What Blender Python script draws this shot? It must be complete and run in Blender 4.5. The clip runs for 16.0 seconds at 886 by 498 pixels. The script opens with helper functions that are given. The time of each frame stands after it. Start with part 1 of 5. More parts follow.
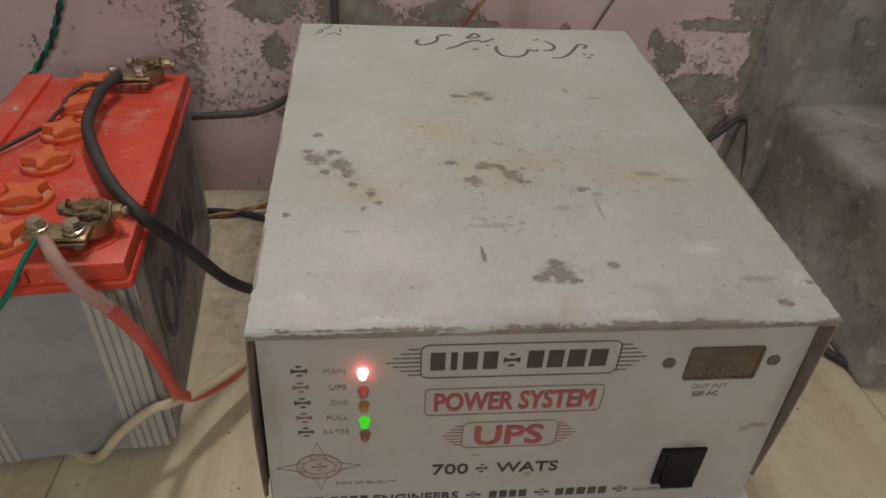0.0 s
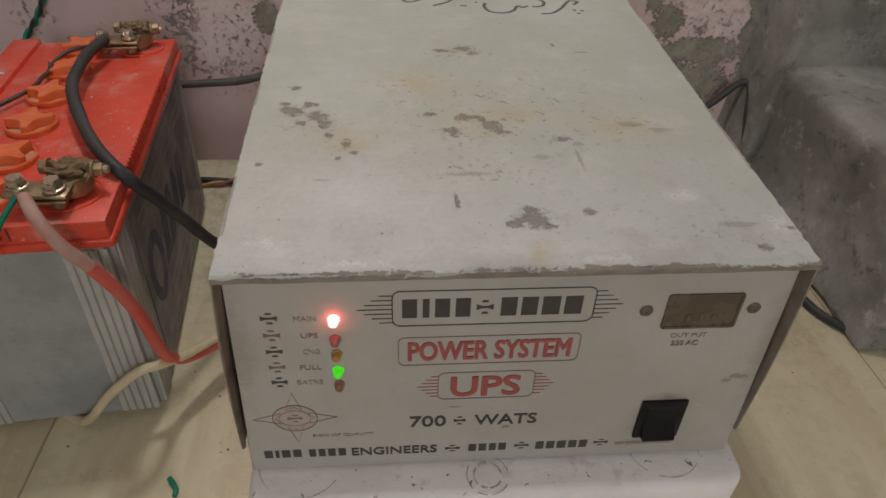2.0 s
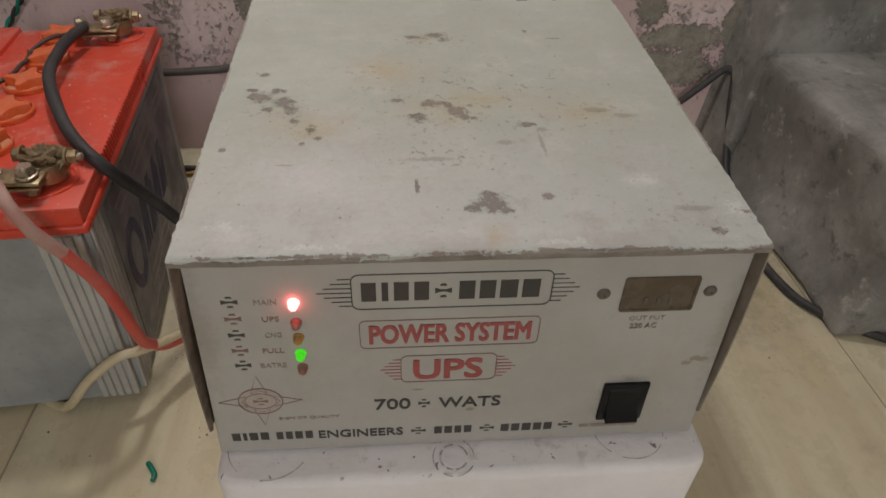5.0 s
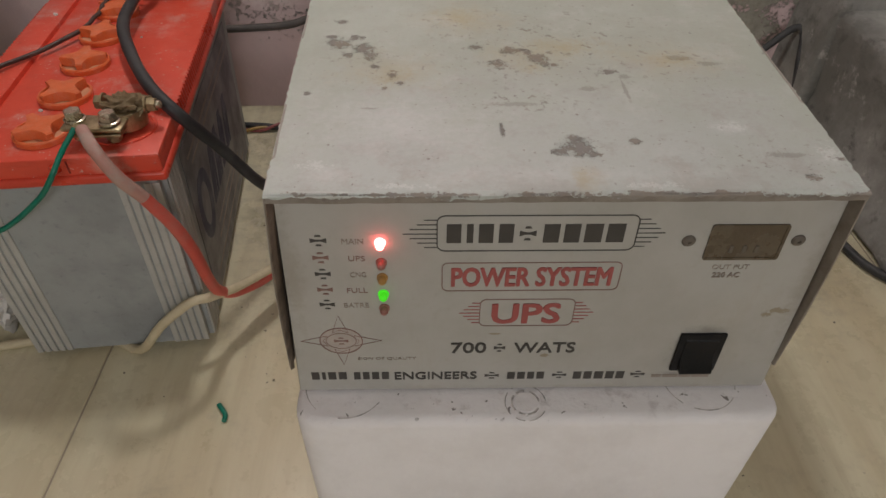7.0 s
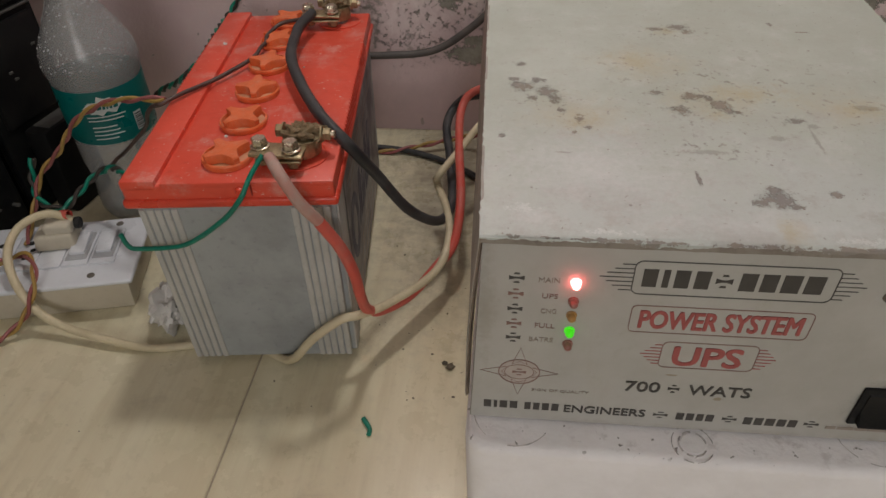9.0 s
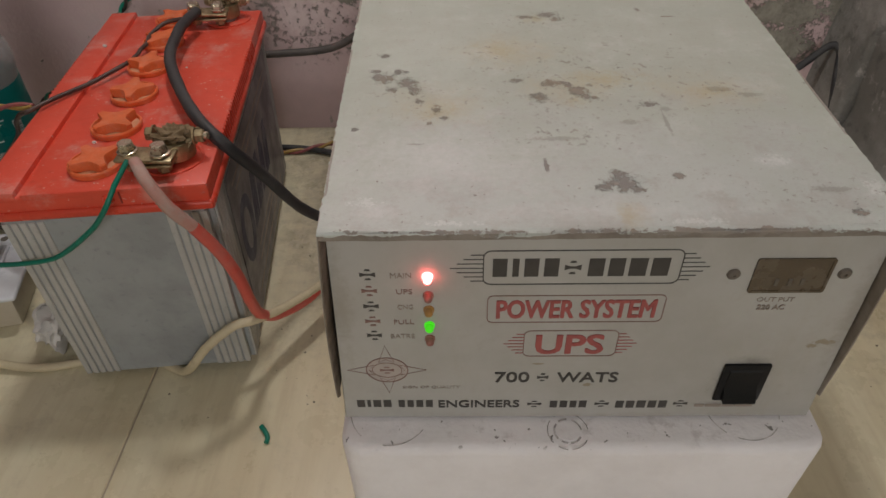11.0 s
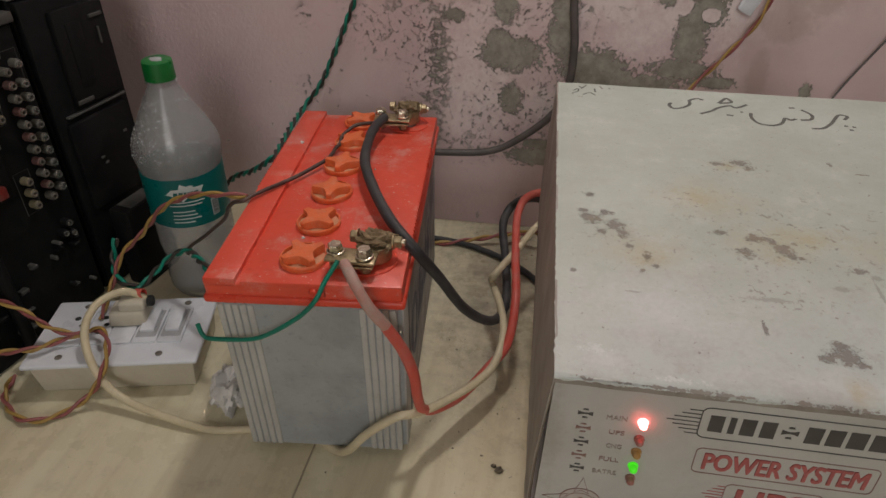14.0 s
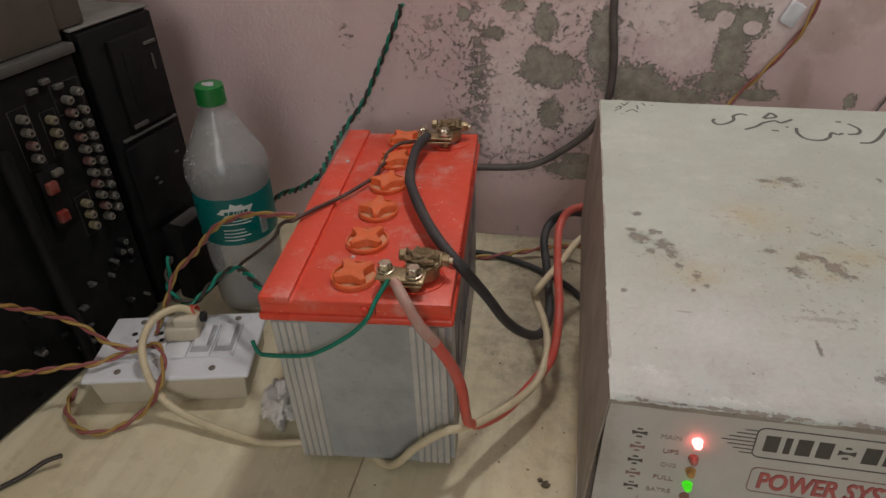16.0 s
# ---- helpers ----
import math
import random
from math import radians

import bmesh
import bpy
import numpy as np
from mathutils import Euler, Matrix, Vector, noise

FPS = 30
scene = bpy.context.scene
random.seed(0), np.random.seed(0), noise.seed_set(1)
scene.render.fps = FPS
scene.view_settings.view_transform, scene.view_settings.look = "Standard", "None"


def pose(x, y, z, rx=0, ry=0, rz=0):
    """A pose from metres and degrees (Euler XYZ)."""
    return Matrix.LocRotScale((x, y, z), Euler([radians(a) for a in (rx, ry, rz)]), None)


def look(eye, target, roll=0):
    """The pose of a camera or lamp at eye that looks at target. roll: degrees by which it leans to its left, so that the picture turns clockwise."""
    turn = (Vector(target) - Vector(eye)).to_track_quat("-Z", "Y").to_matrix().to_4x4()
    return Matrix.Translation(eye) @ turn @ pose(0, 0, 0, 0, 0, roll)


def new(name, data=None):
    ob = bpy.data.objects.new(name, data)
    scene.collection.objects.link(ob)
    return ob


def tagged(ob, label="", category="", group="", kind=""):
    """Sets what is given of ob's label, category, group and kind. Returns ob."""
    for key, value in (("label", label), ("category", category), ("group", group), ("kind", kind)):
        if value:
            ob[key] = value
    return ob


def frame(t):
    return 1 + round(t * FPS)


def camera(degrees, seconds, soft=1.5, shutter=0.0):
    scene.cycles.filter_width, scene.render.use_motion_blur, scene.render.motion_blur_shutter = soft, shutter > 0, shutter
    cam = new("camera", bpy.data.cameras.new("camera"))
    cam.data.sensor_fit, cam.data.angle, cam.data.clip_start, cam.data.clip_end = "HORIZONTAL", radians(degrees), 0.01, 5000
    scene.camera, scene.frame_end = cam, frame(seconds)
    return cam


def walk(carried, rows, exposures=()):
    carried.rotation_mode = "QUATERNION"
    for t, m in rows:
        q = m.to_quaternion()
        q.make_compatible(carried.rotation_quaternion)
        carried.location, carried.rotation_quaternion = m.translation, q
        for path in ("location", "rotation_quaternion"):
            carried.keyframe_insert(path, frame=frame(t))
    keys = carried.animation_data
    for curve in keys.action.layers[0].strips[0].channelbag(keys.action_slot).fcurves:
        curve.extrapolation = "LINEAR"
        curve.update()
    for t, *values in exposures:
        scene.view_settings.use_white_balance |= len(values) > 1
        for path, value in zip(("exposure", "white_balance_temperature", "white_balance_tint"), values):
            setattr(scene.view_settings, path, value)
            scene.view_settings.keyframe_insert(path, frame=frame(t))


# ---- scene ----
cam = camera(66.7, 16.0, shutter=0.4)
PATH = [
    (0, (-0.031, 0.001, 0.525), (0.146, 1.61, -0.649), 3.0),
    (0.5, (-0.028, -0.006, 0.515), (0.113, 1.593, -0.678), 2.3),
    (1, (-0.0263, -0.005, 0.5247), (0.0648, 1.6183, -0.6387), 1.33),
    (1.5, (-0.0216, -0.007, 0.5114), (0.0806, 1.5776, -0.7064), 1.46),
    (2, (-0.012, -0.006, 0.508), (0.137, 1.572, -0.713), 2.2),
    (2.5, (-0.002, -0.007, 0.507), (0.162, 1.578, -0.703), 2.2),
    (3, (0.005, -0.011, 0.521), (0.15, 1.616, -0.634), 1.1),
    (3.2, (0.005, -0.013, 0.523), (0.151, 1.624, -0.617), 1.6),
    (5.3, (0.0082, -0.0122, 0.5042), (0.1584, 1.5252, -0.7656), 2.22),
    (5.5, (0.0056, -0.0122, 0.5012), (0.1478, 1.5154, -0.7818), 2.28),
    (6, (-0.0094, -0.0158, 0.4978), (0.079, 1.5108, -0.7908), 1.34),
    (6.5, (-0.0198, -0.0192, 0.4998), (0.0186, 1.5018, -0.7976), 0.62),
    (7, (-0.0172, -0.0222, 0.4994), (0.0258, 1.4836, -0.8162), 0.76),
    (7.5, (-0.0168, -0.0212, 0.4994), (0.033, 1.4872, -0.8136), 0.82),
    (8, (-0.0222, -0.0182, 0.4954), (0.015, 1.4716, -0.839), 0.72),
    (8.5, (-0.0542, -0.021, 0.511), (-0.1517, 1.4883, -0.7983), -1.05),
    (9, (-0.0823, -0.0297, 0.5202), (-0.2558, 1.4975, -0.7595), -1.65),
    (9.5, (-0.0437, -0.0212, 0.509), (-0.0843, 1.4975, -0.7918), -0.68),
    (9.7, (-0.0323, -0.0175, 0.5082), (-0.0255, 1.5015, -0.7928), -0.1),
    (11.8, (-0.0275, -0.0215, 0.53), (-0.096, 1.5343, -0.7252), -1.32),
    (12, (-0.0528, -0.0182, 0.5386), (-0.1556, 1.556, -0.6906), -0.08),
    (12.5, (-0.092, -0.023, 0.562), (-0.373, 1.578, -0.602), -1.9),
    (13, (-0.105, -0.029, 0.564), (-0.412, 1.587, -0.573), -1.2),
    (13.5, (-0.106, -0.03, 0.561), (-0.404, 1.595, -0.567), -0.4),
    (14, (-0.106, -0.03, 0.564), (-0.395, 1.602, -0.557), -0.4),
    (14.5, (-0.105, -0.029, 0.564), (-0.396, 1.605, -0.552), -0.5),
    (15, (-0.107, -0.03, 0.566), (-0.41, 1.601, -0.551), -0.9),
    (15.5, (-0.113, -0.033, 0.577), (-0.462, 1.603, -0.519), -2.1),
    (16, (-0.118, -0.038, 0.579), (-0.502, 1.589, -0.52), -2.7),
]
walk(cam, [(t, look(eye, target, roll)) for t, eye, target, roll in PATH], exposures=[(0.0, -0.22), (3.0, -0.15), (6.0, -0.14), (8.5, -0.18), (9.0, -0.09), (9.5, -0.02), (12.0, -0.24), (12.5, -0.13), (16.0, -0.11)])

# ---- world and light ----
world = bpy.data.worlds.new("room_air")
scene.world = world
world.use_nodes = True
world.node_tree.nodes["Background"].inputs["Color"].default_value = (0.9, 0.95, 1.0, 1)
world.node_tree.nodes["Background"].inputs["Strength"].default_value = 0.02


def lamp(name, kind, place, target, energy, colour, size):
    data = bpy.data.lights.new(name, kind)
    data.energy, data.color = energy, colour
    if kind == "AREA":
        data.shape, data.size, data.size_y = "RECTANGLE", size[0], size[1]
    else:
        data.shadow_soft_size = size
    ob = new(name, data)
    ob.matrix_world = look(place, target)
    return ob


# a bulb high on the wall behind the machines, and an added fill behind the camera
lamp("wall_bulb", "POINT", (-0.15, 0.74, 1.25), (-0.1, 0.4, 0), 14.5, (1.0, 0.975, 0.935), 0.055)
lamp("front_fill", "AREA", (0.25, -2.55, 1.15), (0.1, 0.3, 0.5), 41.0, (1.0, 0.975, 0.965), (1.1, 1.9))


# ---- materials ----
class Nodes:
    """A node material with short calls."""

    def __init__(self, name, rough=0.6, metal=0.0):
        self.mat = bpy.data.materials.new(name)
        self.mat.use_nodes = True
        self.tree = self.mat.node_tree
        self.bsdf = self.tree.nodes["Principled BSDF"]
        self.bsdf.inputs["Roughness"].default_value = rough
        self.bsdf.inputs["Metallic"].default_value = metal
        self.coord = self.tree.nodes.new("ShaderNodeTexCoord").outputs["Object"]

    def put(self, socket, value):
        if hasattr(value, "is_linked"):
            self.tree.links.new(value, socket)
        elif isinstance(value, (int, float)) or not hasattr(socket, "default_value"):
            socket.default_value = value
        else:
            socket.default_value = (*value, 1) if len(value) == 3 and socket.type == "RGBA" else value

    def math(self, op, a, b=0.0, clamp=False):
        n = self.tree.nodes.new("ShaderNodeMath")
        n.operation, n.use_clamp = op, clamp
        self.put(n.inputs[0], a), self.put(n.inputs[1], b)
        return n.outputs[0]

    def vec(self, op, a, b):
        n = self.tree.nodes.new("ShaderNodeVectorMath")
        n.operation = op
        self.put(n.inputs[0], a), self.put(n.inputs[1], b)
        return n.outputs["Value"] if op == "LENGTH" else n.outputs["Vector"]

    def noise(self, scale, detail=4.0, rough=0.6, stretch=None, where=None):
        n = self.tree.nodes.new("ShaderNodeTexNoise")
        n.inputs["Scale"].default_value = scale
        n.inputs["Detail"].default_value = detail
        n.inputs["Roughness"].default_value = rough
        c = where or self.coord
        self.put(n.inputs["Vector"], self.vec("MULTIPLY", c, stretch) if stretch else c)
        return n.outputs["Fac"]

    def ramp(self, value, lo, hi, to_lo=0.0, to_hi=1.0):
        n = self.tree.nodes.new("ShaderNodeMapRange")
        n.interpolation_type = "SMOOTHSTEP"
        self.put(n.inputs["Value"], value)
        for key, v in (("From Min", lo), ("From Max", hi), ("To Min", to_lo), ("To Max", to_hi)):
            self.put(n.inputs[key], v)
        return n.outputs["Result"]

    def mix(self, fac, a, b):
        n = self.tree.nodes.new("ShaderNodeMix")
        n.data_type = "RGBA"
        self.put(n.inputs["Factor"], fac), self.put(n.inputs["A"], a), self.put(n.inputs["B"], b)
        return n.outputs["Result"]

    def spots(self, blobs, plane, edge=0.25, wild=0.9, scale=60.0, detail=6.0, jag=0.65, lo=0.0):
        """A mask of ragged spots: rows of centre and half sizes in the plane's two axes."""
        rag = self.math("MULTIPLY", self.math("SUBTRACT", self.noise(scale, detail, jag), 0.5), wild * 2)
        rag = self.math("ADD", rag, self.math("MULTIPLY", self.math("SUBTRACT", self.noise(scale * 4.3, 4.0, 0.7), 0.5), wild * 1.5))
        best = None
        for a, b, ra, rb in blobs:
            c = [0.0, 0.0, 0.0]
            s = [0.0, 0.0, 0.0]
            for axis, v, r in zip(plane, (a, b), (ra, rb)):
                c["xyz".index(axis)], s["xyz".index(axis)] = v, 1.0 / r
            d = self.vec("LENGTH", self.vec("MULTIPLY", self.vec("SUBTRACT", self.coord, c), s), (0, 0, 0))
            d = self.math("SUBTRACT", 1.0, d)
            best = d if best is None else self.math("MAXIMUM", best, d)
        return self.ramp(self.math("ADD", best, rag), lo, lo + edge)

    def done(self, colour, bump=None, height=0.001, rough=None):
        self.put(self.bsdf.inputs["Base Color"], colour)
        if rough is not None:
            self.put(self.bsdf.inputs["Roughness"], rough)
        if bump is not None:
            n = self.tree.nodes.new("ShaderNodeBump")
            n.inputs["Strength"].default_value = 1.0
            n.inputs["Distance"].default_value = height
            self.put(n.inputs["Height"], bump)
            self.put(self.bsdf.inputs["Normal"], n.outputs["Normal"])
        return self.mat


def worn(name, colour, rough=0.5, metal=0.0, dirt=(0.25, 0.22, 0.18), amount=0.35, scale=30.0, height=0.0004, dust=0.0):
    """A painted, plastic or metal surface with blotches, fine grain and uneven gloss."""
    m = Nodes(name, rough, metal)
    big, fine = m.noise(scale, 5.0, 0.6), m.noise(scale * 9, 3.0, 0.6)
    c = m.mix(m.ramp(big, 0.35, 0.75, 0.0, amount), colour, dirt)
    c = m.mix(m.ramp(fine, 0.55, 0.8, 0.0, amount * 0.6), c, [v * 0.6 for v in dirt])
    if dust:
        c = m.mix(m.ramp(m.noise(scale * 1.3, 9.0, 0.75), 0.48, 0.70, 0.0, dust), c, (0.60, 0.52, 0.46))
        c = m.mix(m.ramp(m.noise(scale * 14, 3.0, 0.6), 0.66, 0.72, 0.0, dust * 1.6), c, (0.66, 0.58, 0.52))
    if sum(colour) < 0.04:
        m.bsdf.inputs["Specular IOR Level"].default_value = 0.2
    r = m.ramp(big, 0.3, 0.7, max(rough - 0.12, 0.05), min(rough + 0.15, 1.0))
    return m.done(c, m.math("ADD", big, m.math("MULTIPLY", fine, 0.4)), height, r)


def plain(name, colour, rough=0.5, metal=0.0):
    m = Nodes(name, rough, metal)
    return m.done(m.mix(m.ramp(m.noise(120.0), 0.3, 0.8, 0.0, 0.35), colour, [v * 0.55 for v in colour]))


def glowing(name, colour, strength):
    m = Nodes(name, 0.3)
    m.bsdf.inputs["Emission Color"].default_value = (*colour, 1)
    m.bsdf.inputs["Emission Strength"].default_value = strength
    return m.done(colour)


def wall_paint():
    m = Nodes("flaking_pink_distemper", 0.85)
    grey = m.spots([(-0.171, 0.271, 0.048, 0.026), (-0.187, 0.288, 0.022, 0.018), (-0.181, 0.337, 0.016, 0.026), (-0.104, 0.298, 0.022, 0.034), (-0.064, 0.257, 0.050, 0.034), (-0.010, 0.240, 0.075, 0.015),
                    (-0.029, 0.243, 0.040, 0.017), (0.059, 0.303, 0.024, 0.046), (0.052, 0.262, 0.046, 0.016), (0.030, 0.352, 0.030, 0.014), (0.069, 0.339, 0.029, 0.024), (0.094, 0.246, 0.030, 0.010),
                    (-0.168, 0.208, 0.018, 0.024), (-0.127, 0.121, 0.045, 0.016), (-0.120, 0.140, 0.034, 0.009), (0.212, 0.241, 0.009, 0.011),
                    (-0.104, 0.332, 0.018, 0.023), (-0.248, 0.321, 0.014, 0.011), (-0.222, 0.357, 0.018, 0.009), (-0.290, 0.346, 0.009, 0.011),
                    (0.437, 0.252, 0.070, 0.010), (0.464, 0.280, 0.032, 0.024), (0.365, 0.205, 0.022, 0.030), (0.420, 0.165, 0.070, 0.020), (0.482, 0.211, 0.014, 0.070), (0.400, 0.120, 0.080, 0.030), (0.340, 0.232, 0.012, 0.014)], "xz", 0.10, 1.15, 52.0, 14.0, 0.80, 0.06)
    holes = m.spots([(0.042, 0.342, 0.013, 0.011), (0.077, 0.332, 0.012, 0.010), (-0.008, 0.310, 0.046, 0.030), (0.436, 0.213, 0.046, 0.026)], "xz", 0.08, 0.5, 60.0, 12.0, 0.78)
    grey = m.math("SUBTRACT", grey, holes, True)
    # crumbling specks, thick in one upright streak and over the middle of the wall
    area = m.spots([(-0.272, 0.25, 0.026, 0.14), (-0.272, 0.25, 0.026, 0.14), (-0.285, 0.26, 0.05, 0.16), (-0.34, 0.31, 0.08, 0.06), (-0.16, 0.19, 0.12, 0.06), (-0.22, 0.14, 0.09, 0.05), (0.40, 0.14, 0.15, 0.12), (-0.13, 0.33, 0.12, 0.05), (-0.05, 0.215, 0.13, 0.03),
                    (-0.459, 0.312, 0.020, 0.022), (-0.457, 0.212, 0.03, 0.03)], "xz", 0.8, 0.5, 30.0)
    streak = m.spots([(-0.270, 0.25, 0.026, 0.16)], "xz", 0.8, 0.6, 40.0)
    specks = m.math("MULTIPLY", m.ramp(m.math("ADD", m.noise(120.0, 10.0, 0.75), m.math("MULTIPLY", streak, 0.10)), 0.56, 0.62), area)
    flakes = m.math("MULTIPLY", m.ramp(m.noise(45.0, 12.0, 0.78), 0.57, 0.61), m.ramp(area, 0.1, 0.9))
    bare = m.math("MAXIMUM", grey, m.math("MAXIMUM", specks, m.math("MULTIPLY", flakes, 0.45)), True)
    sparse = m.math("MULTIPLY", m.ramp(m.noise(60.0, 3.0, 0.5), 0.72, 0.75), 0.6)
    bare = m.math("MAXIMUM", bare, sparse, True)
    tone, fine = m.noise(5.0, 5.0, 0.6), m.noise(160.0, 4.0, 0.6)
    pink = m.mix(m.ramp(tone, 0.35, 0.7), (0.69, 0.525, 0.522), (0.61, 0.452, 0.462))
    pink = m.mix(m.ramp(m.noise(13.0, 6.0, 0.7), 0.5, 0.75, 0.0, 0.45), pink, (0.64, 0.55, 0.53))
    # chalky, paler paint round the flaked patches, and two tan stains
    chalk = m.spots([(-0.215, 0.245, 0.10, 0.16), (-0.012, 0.312, 0.07, 0.06), (-0.084, 0.200, 0.15, 0.07), (0.43, 0.21, 0.09, 0.08), (0.02, 0.35, 0.25, 0.08)], "xz", 0.9, 0.5, 22.0, 8.0, 0.7)
    pink = m.mix(m.math("MULTIPLY", chalk, m.ramp(m.noise(38.0, 8.0, 0.7), 0.35, 0.62, 0.35, 0.9)), pink, (0.86, 0.745, 0.725))
    stain = m.spots([(0.169, 0.33, 0.040, 0.036), (0.150, 0.258, 0.016, 0.045), (0.20, 0.36, 0.03, 0.03)], "xz", 0.5, 0.5, 26.0)
    pink = m.mix(m.math("MULTIPLY", stain, 0.45), pink, (0.44, 0.33, 0.28))
    # damp, darker paint low on the wall
    low = m.spots([(-0.2, 0.0, 0.5, 0.12), (-0.40, 0.10, 0.16, 0.11)], "xz", 1.0, 0.35, 12.0)
    pink = m.mix(m.math("MULTIPLY", low, 0.4), pink, (0.36, 0.25, 0.265))
    cement = m.mix(m.ramp(m.noise(45.0, 6.0, 0.7), 0.35, 0.7), (0.25, 0.235, 0.195), (0.40, 0.375, 0.32))
    cement = m.mix(m.ramp(fine, 0.55, 0.75, 0.0, 0.5), cement, (0.12, 0.11, 0.10))
    relief = m.math("ADD", m.math("MULTIPLY", bare, -1.0), m.math("MULTIPLY", m.math("ADD", fine, m.noise(25.0, 6.0, 0.7)), 0.35))
    return m.done(m.mix(bare, pink, cement), relief, 0.0022)


def cement_plaster():
    m = Nodes("bare_cement_plaster", 0.9)
    a, b, c = m.noise(9.0, 7.0, 0.65), m.noise(38.0, 8.0, 0.7), m.noise(240.0, 3.0, 0.6)
    col = m.mix(m.ramp(a, 0.35, 0.68), (0.20, 0.195, 0.18), (0.38, 0.37, 0.35))
    col = m.mix(m.ramp(b, 0.54, 0.68, 0.0, 0.75), col, (0.12, 0.115, 0.11))
    col = m.mix(m.ramp(m.noise(22.0, 9.0, 0.75), 0.56, 0.68, 0.0, 0.75), col, (0.54, 0.51, 0.48))
    return m.done(col, m.math("ADD", m.math("ADD", a, b), m.math("MULTIPLY", c, 0.3)), 0.004)


def floor_tile():
    m = Nodes("cream_glazed_floor_tile", 0.3)
    m.coord = m.vec("ADD", m.coord, m.vec("MULTIPLY", m.tree.nodes.new("ShaderNodeObjectInfo").outputs["Random"], (37.0, 19.0, 0.0)))
    grain = m.noise(11.0, 6.0, 0.62, (1.0, 0.12, 1.0))
    fine = m.noise(60.0, 5.0, 0.6, (1.0, 0.09, 1.0))
    c = m.mix(m.ramp(grain, 0.32, 0.70), (0.70, 0.65, 0.475), (0.58, 0.505, 0.335))
    c = m.mix(m.ramp(fine, 0.45, 0.72, 0.0, 0.35), c, (0.46, 0.385, 0.24))
    dirt = m.noise(16.0, 8.0, 0.72)
    c = m.mix(m.ramp(dirt, 0.52, 0.74, 0.0, 0.4), c, (0.33, 0.28, 0.20))
    # uneven dark brown between the battery and the metal case, and right of the case
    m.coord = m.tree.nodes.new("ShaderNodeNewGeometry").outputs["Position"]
    brown_area = m.spots([(-0.145, 0.79, 0.15, 0.42), (0.36, 0.66, 0.16, 0.28)], "xy", 1.0, 0.6, 20.0)
    c = m.mix(m.math("MULTIPLY", brown_area, m.ramp(m.noise(24.0, 8.0, 0.7), 0.3, 0.7, 0.65, 1.0)), c, (0.22, 0.19, 0.145))
    c = m.mix(m.ramp(m.noise(110.0, 4.0, 0.6), 0.70, 0.74, 0.0, 0.35), c, (0.24, 0.2, 0.15))
    return m.done(c, m.noise(30.0, 3.0), 0.0004, m.ramp(dirt, 0.35, 0.75, 0.22, 0.55))


